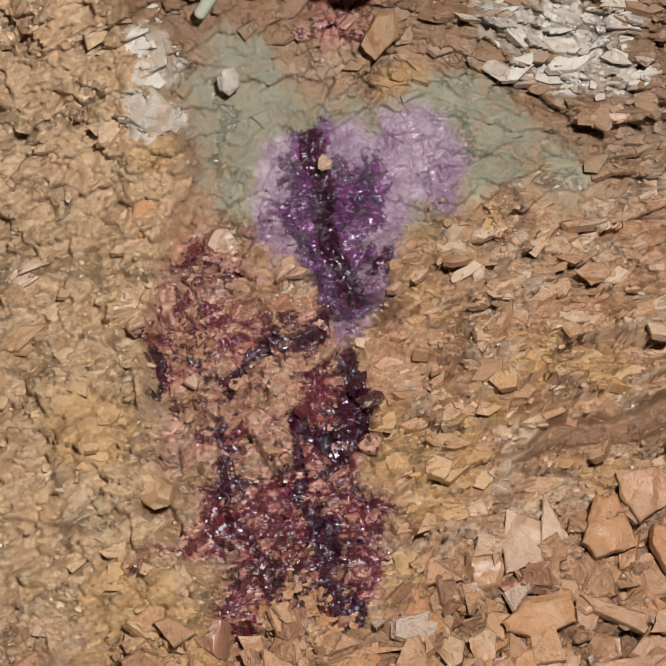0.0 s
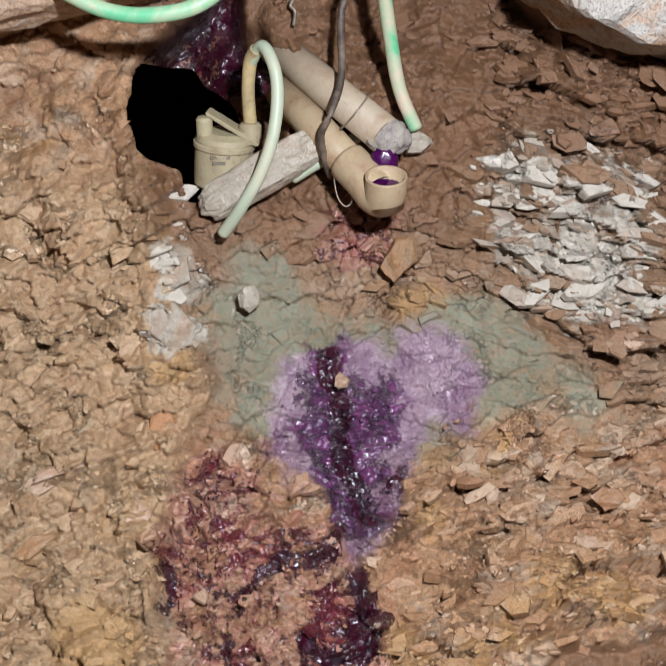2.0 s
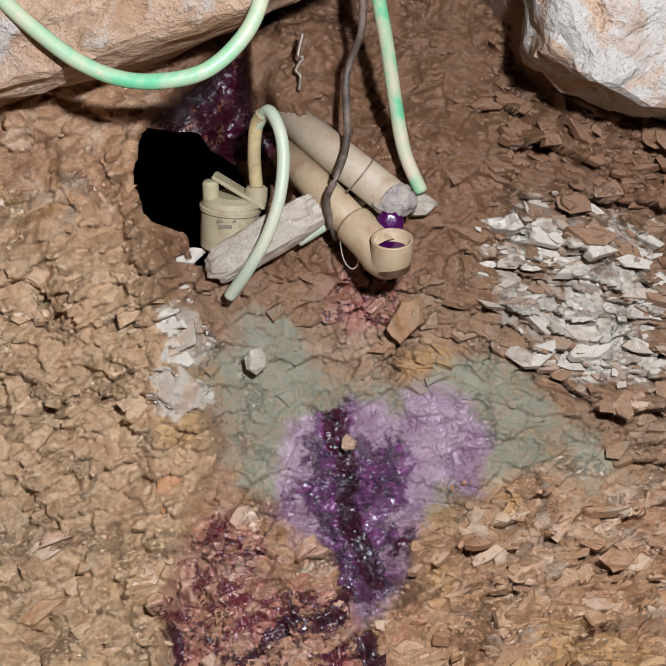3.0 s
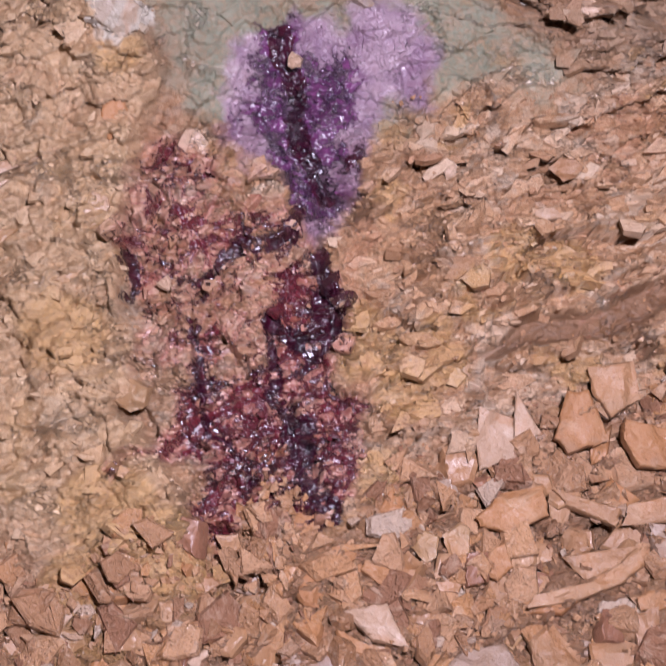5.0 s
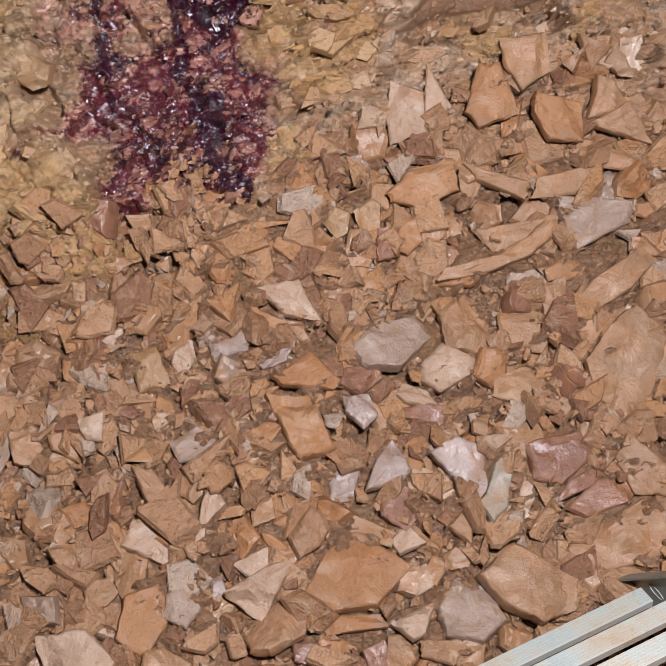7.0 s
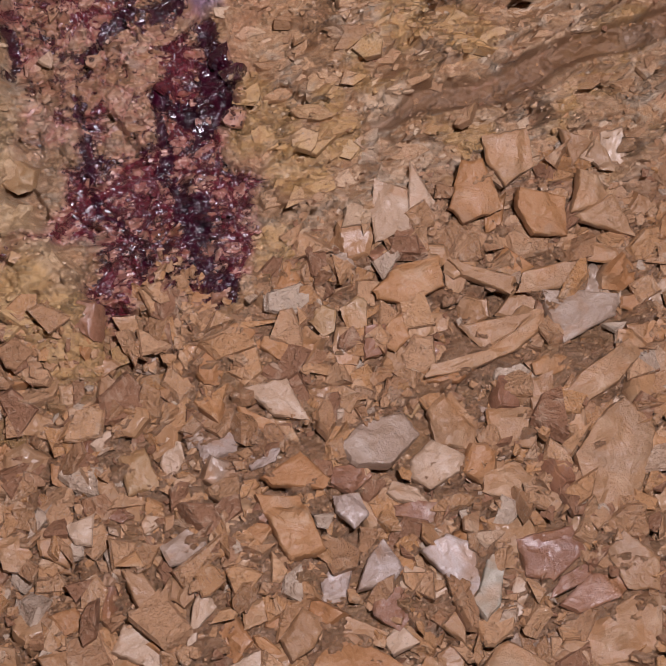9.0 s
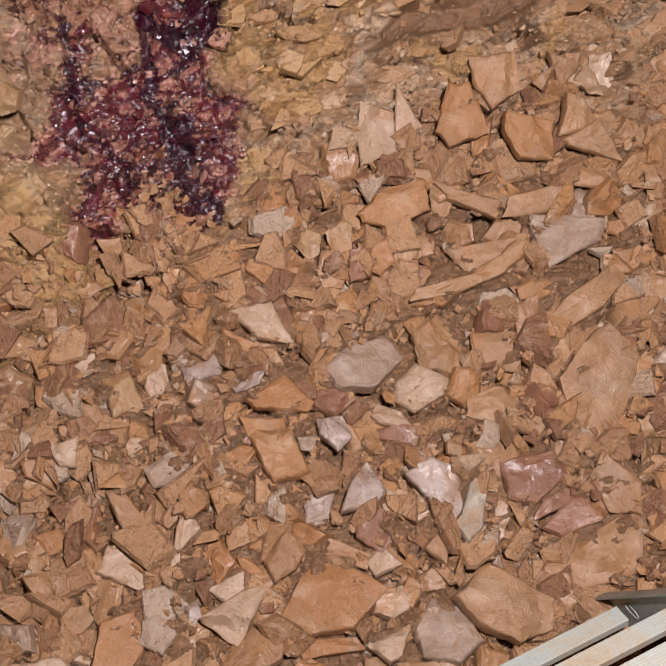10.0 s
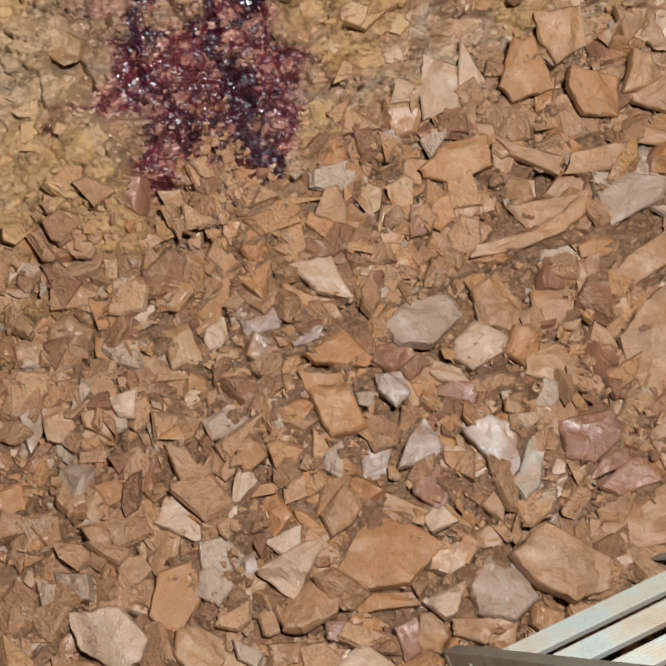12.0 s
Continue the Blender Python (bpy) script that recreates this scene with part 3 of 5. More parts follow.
def build_bank():
    us = grid_steps(-0.68, 0.86, 0.0030, -3.0, 3.0, 0.06)
    vs = grid_steps(0.72, 3.30, 0.0030, 0.0, 6.5, 0.06)
    u, v = np.meshgrid(us, vs)
    u, v = u.ravel(), v.ravel()
    hole = torn_edge(u, v)
    e = 0.002
    gu, gv = (torn_edge(u + e, v) - hole) / e, (torn_edge(u, v + e) - hole) / e
    near = (hole > 0) & (hole < 0.012)
    u, v = np.where(near, u - hole * gu, u), np.where(near, v - hole * gv, v)
    h, marks, pit = relief(u, v)
    points = bank(u, v, h)
    nu, nv = len(us), len(vs)
    idx = np.arange(nu * nv).reshape(nv, nu)
    quads = np.stack([idx[:-1, :-1], idx[1:, :-1], idx[1:, 1:], idx[:-1, 1:]], -1).reshape(-1, 4)
    quads = quads[~(hole > 0)[quads].all(axis=1)]
    mesh = bpy.data.meshes.new("rock_bank")
    mesh.vertices.add(len(points))
    mesh.vertices.foreach_set("co", points.astype(np.float32).ravel())
    mesh.loops.add(quads.size)
    mesh.loops.foreach_set("vertex_index", quads.astype(np.int32).ravel())
    mesh.polygons.add(len(quads))
    mesh.polygons.foreach_set("loop_start", np.arange(0, quads.size, 4, dtype=np.int32))
    mesh.update(calc_edges=True)
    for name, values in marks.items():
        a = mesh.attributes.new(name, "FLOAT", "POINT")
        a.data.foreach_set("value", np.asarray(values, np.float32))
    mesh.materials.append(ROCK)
    return tagged(new("ground", mesh), "bank of broken orange-brown rock with a violet dye stain", "ground", kind="structure")


GROUND = build_bank()


# ---------------------------------------------------------------- helpers for things
def link(name, bm, material, parent=None, label="", smooth=False):
    mesh = bpy.data.meshes.new(name)
    bmesh.ops.recalc_face_normals(bm, faces=bm.faces)
    bm.to_mesh(mesh)
    bm.free()
    if smooth:
        for f in mesh.polygons:
            f.use_smooth = True
    mesh.materials.append(material)
    ob = new(name, mesh)
    if parent is not None:
        ob.parent = parent
    if label:
        ob["label"] = label
    return ob


def empty(name, label, category, group=""):
    return tagged(new(name), label, category, group)


def box(bm, size, m, bevel=0.0):
    made = bmesh.ops.create_cube(bm, size=1.0)
    bmesh.ops.scale(bm, vec=size, verts=made["verts"])
    if bevel:
        edges = list({e for w in made["verts"] for e in w.link_edges})
        more = bmesh.ops.bevel(bm, geom=edges, offset=bevel, segments=2, affect="EDGES")
        verts = list({w for f in more["faces"] for w in f.verts} | {w for w in made["verts"] if w.is_valid})
    else:
        verts = made["verts"]
    bmesh.ops.transform(bm, matrix=m, verts=verts)


def curve_points(points, n=8):
    """A smooth line through the points."""
    p = [Vector(q) for q in points]
    out = []
    for i in range(len(p) - 1):
        a, b, c, d = p[max(i - 1, 0)], p[i], p[i + 1], p[min(i + 2, len(p) - 1)]
        for k in range(n):
            t = k / n
            out.append(0.5 * (2 * b + (c - a) * t + (2 * a - 5 * b + 4 * c - d) * t * t + (3 * b - a - 3 * c + d) * t ** 3))
    out.append(p[-1])
    return out


def sweep(bm, points, radius, sides=14, hollow=0.0, wobble=0.0):
    """A round tube along a line; hollow gives it an open end of that wall thickness."""
    rings = []
    ref = Vector((0.31, 0.2, 0.93))
    line = list(points)
    radii = [radius * (1 + wobble * noise.noise(Vector(q) * 22)) for q in line]
    if hollow:
        line = line + [line[-1], line[-1] - (line[-1] - line[-2]).normalized() * radius * 1.6]
        radii = radii + [radius - hollow, radius - hollow]
    for k, q in enumerate(line):
        n = min(k, len(points) - 1)
        t = (points[min(n + 1, len(points) - 1)] - points[max(n - 1, 0)]).normalized()
        side = t.cross(ref).normalized()
        up = side.cross(t)
        rings.append([bm.verts.new(q + (side * math.cos(2 * math.pi * s / sides) + up * math.sin(2 * math.pi * s / sides)) * radii[k]) for s in range(sides)])
    for r, s in zip(rings, rings[1:]):
        for k in range(sides):
            bm.faces.new((r[k], r[(k + 1) % sides], s[(k + 1) % sides], s[k]))
    bm.faces.new(rings[0][::-1])
    bm.faces.new(rings[-1])


def turned(bm, profile, m, sides=64):
    """A turned body from (radius, height) pairs."""
    rings = [[bm.verts.new(m @ Vector((r * math.cos(2 * math.pi * k / sides), r * math.sin(2 * math.pi * k / sides), z))) for k in range(sides)] for r, z in profile]
    for a, b in zip(rings, rings[1:]):
        for k in range(sides):
            bm.faces.new((a[k], a[(k + 1) % sides], b[(k + 1) % sides], b[k]))
    bm.faces.new(rings[0][::-1])
    bm.faces.new(rings[-1])


def along(start, end):
    """The pose at start whose z axis points to end."""
    a, b = Vector(start), Vector(end)
    return Matrix.Translation(a) @ (b - a).to_track_quat("Z", "Y").to_matrix().to_4x4()


# ---------------------------------------------------------------- the tunnel round the viewer
def tunnel():
    for name, size, place in (("wall_west", (0.3, 5.2, 4.4), (-3.1, -1.0, 1.3)), ("wall_east", (0.3, 5.2, 4.4), (3.1, -1.0, 1.3)),
                              ("wall_south", (6.5, 0.3, 4.4), (0, -3.1, 1.3)), ("wall_north", (6.5, 0.3, 1.2), (0, 1.75, 2.95)), ("ceiling", (6.5, 5.2, 0.3), (0, -0.8, 3.4))):
        bm = bmesh.new()
        box(bm, size, Matrix.Translation(place), 0.03)
        tagged(link(name, bm, TUNNEL), "rough brown rock of the tunnel", "wall" if name != "ceiling" else "ceiling", kind="structure")
    bm = bmesh.new()
    sweep(bm, [Vector((-0.25, 1.50, 1.45)), Vector((-0.3, 1.9, 1.4)), Vector((-0.6, 2.6, 1.3)), Vector((-1.4, 3.6, 1.2))], 0.55, 20, wobble=0.2)
    bm.faces.ensure_lookup_table()
    bmesh.ops.delete(bm, geom=[bm.faces[-2]], context="FACES")
    tagged(link("wall_cavity", bm, CAVE), "dark hollow in the rock behind the bank", "wall", kind="structure")


tunnel()


# ---------------------------------------------------------------- overhanging rocks
def boulder(name, centre, size, turn, seed, material, label, fine=5):
    bm = bmesh.new()
    bmesh.ops.create_icosphere(bm, subdivisions=fine, radius=1.0)
    for w in bm.verts:
        c = w.co.copy()
        # squared-off block with flat broken sides
        m = max(abs(c.x), abs(c.y), abs(c.z))
        c = c * (0.55 + 0.45 / m)
        k = c + Vector((seed, seed * 2, 0))
        c *= 1 + 0.10 * noise.noise(k * 1.6) + 0.05 * noise.noise(k * 5)
        cell = noise.voronoi(k * 3.2)[0]
        c *= 1 + 0.05 * (cell[1] - cell[0]) + 0.02 * noise.noise(k * 14)
        w.co = Vector((c.x * size[0], c.y * size[1], c.z * size[2]))
    bm.transform(Matrix.Translation(centre) @ pose(0, 0, 0, *turn))
    return tagged(link(name, bm, material), label, "rock")


def lime_rock_material(name, crust):
    n = Nodes(name)
    c = n.coords()
    mid, fine, grit = n.noise(9, 5, 0.6, c, 0.8), n.noise(60, 5, 0.7, c), n.noise(300, 3, 0.6, c)
    tone = n.mix(n.ramp(fine, 0.35, 0.65), (0.38, 0.24, 0.145), (0.52, 0.365, 0.24))
    tone = n.mix(n.ramp(mid, 0.62 - crust, 0.70 - crust, 0, 0.8), tone, n.mix(fine, (0.36, 0.36, 0.33), (0.62, 0.61, 0.55)))
    tone = n.mix(n.ramp(mid, 0.42, 0.34, 0, 0.4), tone, (0.44, 0.23, 0.10))
    rust = n.noise(7, 4, 0.6, n.calc_vector(c, 2.3), 1.0)
    tone = n.mix(n.ramp(rust, 0.52, 0.62, 0, 0.7), tone, (0.34, 0.19, 0.09))
    tone = n.mix(n.ramp(grit, 0.45, 0.32, 0, 0.6), tone, (0.15, 0.09, 0.05))
    h = n.bump(mid, 0.03, 1.0)
    h = n.bump(fine, 0.009, 1.0, h)
    return n.done(tone, 0.7, n.bump(grit, 0.0015, 0.8, h))


OVERHANG = lime_rock_material("overhang_rock", 0.05)
CRUSTED = lime_rock_material("crusted_rock", 0.16)
boulder("overhanging_rock", (-0.40, 1.51, 1.823), (0.48, 0.20, 0.17), (0, -19, 0), 3.1, OVERHANG, "overhanging orange rock with grey lime crust above the hole")
# an added ledge above the view, there to shade the upper bank
boulder("overhanging_rock", (0.10, 1.56, 2.07), (0.30, 0.27, 0.20), (0, 0, 0), 5.2, OVERHANG, "unseen rock ledge added to shade the bank above the pipes")
boulder("overhanging_rock", (0.47, 1.50, 1.80), (0.20, 0.19, 0.21), (0, 18, 0), 7.7, CRUSTED, "white and grey crusted rock jutting from the bank")

# ---------------------------------------------------------------- pipes, pump, hoses
def pipes():
    thing = empty("drain_pipe", "dirty cream plastic pipe with a crusted end, jutting from the bank", "pipe")
    a, b = Vector((-0.137, 1.607, 1.604)), Vector((0.060, 1.446, 1.470))
    a = a + (a - b).normalized() * -0.03
    bm = bmesh.new()
    sweep(bm, [a, a.lerp(b, 0.5), b], 0.029, 28, hollow=0.004)
    link("tube", bm, CREAM_PALE, thing, smooth=True)
    d = (b - a).normalized()
    bm = bmesh.new()
    bmesh.ops.create_icosphere(bm, subdivisions=4, radius=1)
    for w in bm.verts:
        s = 1 + 0.16 * noise.noise(w.co * 2.7) + 0.08 * noise.noise(w.co * 8)
        w.co = b + d * 0.004 + Vector((w.co.x * 0.034 * s, w.co.y * 0.022 * s, w.co.z * 0.028 * s))
    link("crust", bm, CRUST, thing, "crusted grey and violet plug", True)
    bm = bmesh.new()
    bmesh.ops.create_icosphere(bm, subdivisions=3, radius=1)
    for w in bm.verts:
        k = 1 + 0.3 * noise.noise(w.co * 2.2) + 0.15 * noise.noise(w.co * 6)
        w.co = Vector((0.057 + w.co.x * 0.020 * k, 1.432 + w.co.y * 0.009 * k, 1.432 + w.co.z * 0.026 * k))
    link("drip", bm, DYE, thing, "wet violet drip", True)
    thing = empty("elbow_pipe", "dirty cream plastic pipe with an open elbow of violet dye", "pipe")
    p, q = Vector((-0.136, 1.591, 1.552)), Vector((0.030, 1.432, 1.405))
    p = p + (p - q).normalized() * -0.05
    bm = bmesh.new()
    sweep(bm, [p, p.lerp(q, 0.5), q], 0.027, 28)
    link("tube", bm, CREAM, thing, smooth=True)
    bm = bmesh.new()
    bend = [q - (q - p).normalized() * 0.045, q, Vector((0.046, 1.418, 1.387)), Vector((0.057, 1.406, 1.386)), Vector((0.060, 1.396, 1.398)), Vector((0.060, 1.387, 1.419))]
    sweep(bm, curve_points(bend, 6), 0.0315, 28, hollow=0.0035)
    link("elbow", bm, CREAM, thing, smooth=True)
    bm = bmesh.new()
    turned(bm, [(0.001, 0), (0.027, 0), (0.027, 0.003), (0.001, 0.0035)], along((0.060, 1.3965, 1.396), (0.060, 1.3845, 1.424)))
    link("dye", bm, DYE, thing, "wet violet dye")


def pump():
    thing = empty("pump", "small dirty cream pump leaning in the hole", "pump")
    foot, head = Vector((-0.196, 1.552, 1.376)), Vector((-0.190, 1.538, 1.462))
    m = along(foot, head)
    bm = bmesh.new()
    turned(bm, [(0.040, 0), (0.045, 0.004), (0.046, 0.03), (0.046, 0.075), (0.044, 0.082), (0.030, 0.088)], m)
    link("body", bm, JAR_PLASTIC, thing, smooth=False)
    bm = bmesh.new()
    turned(bm, [(0.047, 0.062), (0.049, 0.064), (0.049, 0.07), (0.047, 0.072)], m)
    link("rim", bm, JAR_PLASTIC, thing)
    bm = bmesh.new()
    turned(bm, [(0.013, 0.078), (0.013, 0.108), (0.010, 0.112), (0.004, 0.113)], m @ Matrix.Translation((0, 0.0, 0)) @ pose(-0.024, 0, 0, 0, -6, 0))
    link("neck", bm, JAR_PLASTIC, thing)
    bm = bmesh.new()
    box(bm, (0.095, 0.034, 0.006), Matrix.Translation((-0.176, 1.528, 1.470)) @ pose(0, 0, 0, 10, 31, 0), 0.002)
    link("bracket", bm, JAR_PLASTIC, thing)
    bm = bmesh.new()
    turned(bm, [(0.016, -0.01), (0.018, 0), (0.018, 0.018), (0.014, 0.022)], along((-0.150, 1.530, 1.455), (-0.151, 1.526, 1.50)))
    link("outlet", bm, JAR_PLASTIC, thing)
    # unreadable print
    for k, (dx, dz, w) in enumerate(((-0.012, 0.050, 0.010), (0.0, 0.050, 0.008), (0.010, 0.050, 0.006), (-0.004, 0.041, 0.020))):
        bm = bmesh.new()
        box(bm, (w, 0.0012, 0.005), Matrix.Translation((-0.192 + dx, 1.4985, 1.376 + dz)) @ pose(0, 0, 0, -8, 0, 0))
        link("print", bm, INK, thing, "worn dark print")


def hose(name, label, points, radius, material):
    thing = empty(name, label, "hose")
    bm = bmesh.new()
    sweep(bm, curve_points(points, 8), radius, 18, wobble=0.03)
    link("tube", bm, material, thing, smooth=True)
    return thing


def wire(name, label, points, radius, material, category="wire"):
    bm = bmesh.new()
    sweep(bm, curve_points(points, 6), radius, 10, wobble=0.12)
    return tagged(link(name, bm, material, smooth=True), label, category)


pipes()
pump()
low = hose("hose", "pale translucent hose looping from the pump to the ground",
           [(-0.149, 1.510, 1.571), (-0.129, 1.484, 1.597), (-0.110, 1.460, 1.569), (-0.104, 1.453, 1.525), (-0.110, 1.444, 1.468),
            (-0.129, 1.445, 1.410), (-0.159, 1.457, 1.355), (-0.189, 1.482, 1.310)], 0.0098, PALE_HOSE)
bm = bmesh.new()
sweep(bm, curve_points([(-0.150, 1.535, 1.473), (-0.153, 1.523, 1.524), (-0.149, 1.510, 1.571), (-0.138, 1.493, 1.592)], 8), 0.0105, 16, wobble=0.05)
link("sleeve", bm, TUBE, low, "stained yellow sleeve", True)
hose("hose", "muddy bright green hose hanging in a loop before the rock",
     [(-0.556, 1.328, 1.821), (-0.495, 1.317, 1.763), (-0.447, 1.311, 1.720), (-0.386, 1.304, 1.676), (-0.326, 1.301, 1.652), (-0.265, 1.300, 1.649),
      (-0.205, 1.303, 1.664), (-0.158, 1.319, 1.705), (-0.132, 1.336, 1.756), (-0.123, 1.371, 1.834)], 0.0115, GREEN_HOSE)
hose("hose", "muddy green hose running down beside the pipes",
     [(0.020, 1.436, 1.854), (0.033, 1.451, 1.776), (0.049, 1.469, 1.696), (0.063, 1.487, 1.614), (0.079, 1.495, 1.536), (0.106, 1.501, 1.475)], 0.0110, MUDDY_HOSE)
hose("hose", "short pale green hose under the pipes", [(-0.083, 1.500, 1.396), (-0.031, 1.494, 1.430), (0.015, 1.515, 1.460)], 0.0098, PALE_HOSE)
wire("cable", "dark muddy cable hanging over the pipes",
     [(0.021, 1.467, 1.855), (0.013, 1.480, 1.770), (0.010, 1.491, 1.714), (-0.011, 1.502, 1.650), (-0.009, 1.463, 1.557), (-0.025, 1.430, 1.502),
      (-0.038, 1.442, 1.468), (-0.030, 1.462, 1.426), (-0.024, 1.484, 1.404)], 0.0058, CABLE, "cable")
wire("wire", "thin twisted wire on the bank", [(-0.079, 1.532, 1.712), (-0.086, 1.532, 1.679), (-0.078, 1.528, 1.676), (-0.089, 1.529, 1.657), (-0.082, 1.527, 1.647), (-0.084, 1.529, 1.626)], 0.0032, WIRE)
wire("wire", "thin wire hook below the pipes", [(-0.018, 1.465, 1.420), (-0.017, 1.450, 1.400), (-0.011, 1.442, 1.376), (0.000, 1.438, 1.364), (0.009, 1.439, 1.369), (0.011, 1.431, 1.387)], 0.0013, WIRE)
wire("wire", "wire tie round the pipe", [(0.012 + 0.034 * math.cos(a) * 0.62, 1.486 - 0.034 * math.sin(a) - 0.012, 1.503 + 0.034 * math.cos(a) * 0.78) for a in np.linspace(0, 6.283, 13)], 0.0014, WIRE)


# ---------------------------------------------------------------- stones
def stone_mesh(w, h, thick, seed, corners=6, sides=40, shape=None):
    """A flat broken stone: an angular outline (its own or a chance one), worn edges, an uneven top."""
    rnd = random.Random(seed)
    angles = sorted((k + rnd.uniform(-0.33, 0.33)) / corners * 2 * math.pi for k in range(corners))
    pts = [Vector((math.cos(a) * rnd.uniform(0.8, 1.14), math.sin(a) * rnd.uniform(0.8, 1.14), 0)) for a in angles]
    mid = Vector((0, 0, 0))
    if shape:
        pts = [Vector((x, y, 0)) for x, y in shape]
        corners = len(pts)
        if sum(a.x * b.y - b.x * a.y for a, b in zip(pts, pts[1:] + pts[:1])) < 0:
            pts.reverse()
        mid = sum(pts, Vector((0, 0, 0))) / corners
        pts = [q - mid for q in pts]
    outline = []
    per = max(2, sides // corners)
    for k in range(corners):
        a, b = pts[k], pts[(k + 1) % corners]
        for j in range(per):
            q = a.lerp(b, j / per)
            q *= 1 + 0.06 * noise.noise(Vector((q.x * 3 + seed, q.y * 3, seed * 0.37))) + 0.05 * noise.noise(Vector((q.x * 9 + seed, q.y * 9, seed)))
            outline.append(q)
    n = len(outline)
    bm = bmesh.new()
    tilt = (rnd.uniform(-0.25, 0.25), rnd.uniform(-0.25, 0.25))
    edge = min(0.10, 0.0022 / min(w, h) * 2)
    layers = [(0.80, -1.0), (0.97, -0.55), (1.0, 0.1), (1.0 - edge, 0.42), (1.0 - edge * 2.2, 0.5), (0.82, 0.52), (0.64, 0.54), (0.42, 0.55), (0.2, 0.55)]
    rings = []
    cuts = [(rnd.uniform(0, 2 * math.pi), rnd.uniform(0.25, 0.75), rnd.uniform(0.7, 2.2)) for _ in range(3)]
    for s, z in layers:
        ring = []
        for q in outline:
            x, y = q.x * s, q.y * s
            bumpy = 0.16 * noise.noise(Vector((x * 1.7 + seed * 1.3, y * 1.7, 2.0))) + 0.07 * noise.noise(Vector((x * 5 + seed, y * 5, 7.0)))
            top = z * thick
            if z > 0.3:
                top += thick * (bumpy * 1.5 + tilt[0] * x + tilt[1] * y)
                for a, far, steep in cuts:
                    top = min(top, thick * (0.62 - steep * (x * math.cos(a) + y * math.sin(a) - far)))
                top = max(top, thick * 0.14)
            else:
                x *= 1 + 0.05 * noise.noise(Vector((x * 5 + seed, y * 5, z * 3)))
            ring.append(bm.verts.new(((x + mid.x) * w / 2, (y + mid.y) * h / 2, top)))
        rings.append(ring)
    for a, b in zip(rings, rings[1:]):
        for k in range(n):
            bm.faces.new((a[k], a[(k + 1) % n], b[(k + 1) % n], b[k]))
    bm.faces.new(rings[0][::-1])
    bm.faces.new(rings[-1])
    mesh = bpy.data.meshes.new("stone")
    bm.to_mesh(mesh)
    bm.free()
    mesh.polygons.foreach_set("use_smooth", [True] * len(mesh.polygons))
    mesh.set_sharp_from_angle(angle=radians(24))
    return mesh


LOOK = {TAN: "tan", ORANGE: "orange-brown", PALE: "pale buff", WHITE: "whitish", GREY: "greyish", YELLOW: "yellowish", WET: "damp dark red", BROWN: "smooth brown", CHALK: "chalky white"}
PLACED = []


def stone(u, v, w, h, turn, material):
    k = len(PLACED)
    rnd = random.Random(k * 7 + 3)
    size = min(w, h)
    thick = min(0.032, max(0.010, size * rnd.uniform(0.22, 0.36)))
    mesh = stone_mesh(w * 1.08, h * 1.08, thick, k * 1.71 + 0.5, rnd.choice((5, 6, 6) if max(w, h) > 0.1 else (4, 5, 5, 6, 7)))
    mesh.materials.append(material)
    lift, _, _ = relief(np.array([u]), np.array([v]))
    out = 0.5 * float(lift[0]) + thick * 0.55 + 0.008
    axes, p = bank_frame(u, v, out)
    ob = new("stone", mesh)
    ob.matrix_world = Matrix.Translation(p) @ axes @ pose(0, 0, 0, rnd.uniform(-20, 12), rnd.uniform(-17, 17), turn)
    PLACED.append((u, v, (w + h) / 4))
    kind = "slab" if max(w, h) > 0.1 else ("chip" if max(w, h) < 0.045 else "stone")
    where = "lying on the rubble" if v > 2.15 else "set in the face of the bank"
    return tagged(ob, f"{LOOK[material]} flat broken {kind} {where}", "stone", "loose stones on the bank")


def slab(u, v, w, h, material, shape):
    """One of the larger stones, with the outline that it has, lying flat."""
    k = len(PLACED)
    rnd = random.Random(k * 11 + 5)
    thick = min(0.034, max(0.012, min(w, h) * rnd.uniform(0.24, 0.34)))
    mesh = stone_mesh(w, h, thick, k * 1.37 + 0.9, len(shape), 42, shape)
    mesh.materials.append(material)
    lift, _, _ = relief(np.array([u]), np.array([v]))
    axes, p = bank_frame(u, v, max(0.5 * float(lift[0]), -0.004) + thick * 0.4 + 0.012)
    ob = new("stone", mesh)
    ob.matrix_world = Matrix.Translation(p) @ axes @ pose(0, 0, 0, rnd.uniform(-9, 5), rnd.uniform(-7, 7), 0)
    PLACED.append((u, v, (w + h) / 4))
    kind = "slab" if max(w, h) > 0.1 else "stone"
    where = "lying on the rubble" if v > 1.9 else "set in the face of the bank"
    return tagged(ob, f"{LOOK[material]} flat broken {kind} {where}", "stone", "loose stones on the bank")


slab(0.577, 2.060, 0.054, 0.058, TAN, ((-1.0, 1.0), (1.0, 0.3), (-0.3, -1.0)))
slab(0.612, 2.075, 0.047, 0.049, TAN, ((-0.1, 1.0), (0.5, 0.4), (1.0, -1.0), (0.1, -0.9), (-1.0, -0.0)))
slab(0.596, 2.126, 0.068, 0.067, TAN, ((-0.6, 1.0), (0.3, 0.7), (1.0, -0.7), (-1.0, -1.0), (-0.7, 0.1)))
slab(0.613, 2.168, 0.095, 0.068, TAN, ((-1.0, 0.1), (0.3, 1.0), (1.0, -1.0), (-0.8, -0.2)))
slab(0.418, 2.119, 0.083, 0.098, ORANGE, ((-0.4, 1.0), (0.4, 1.0), (1.0, -0.6), (-0.5, -1.0), (-1.0, -0.5)))
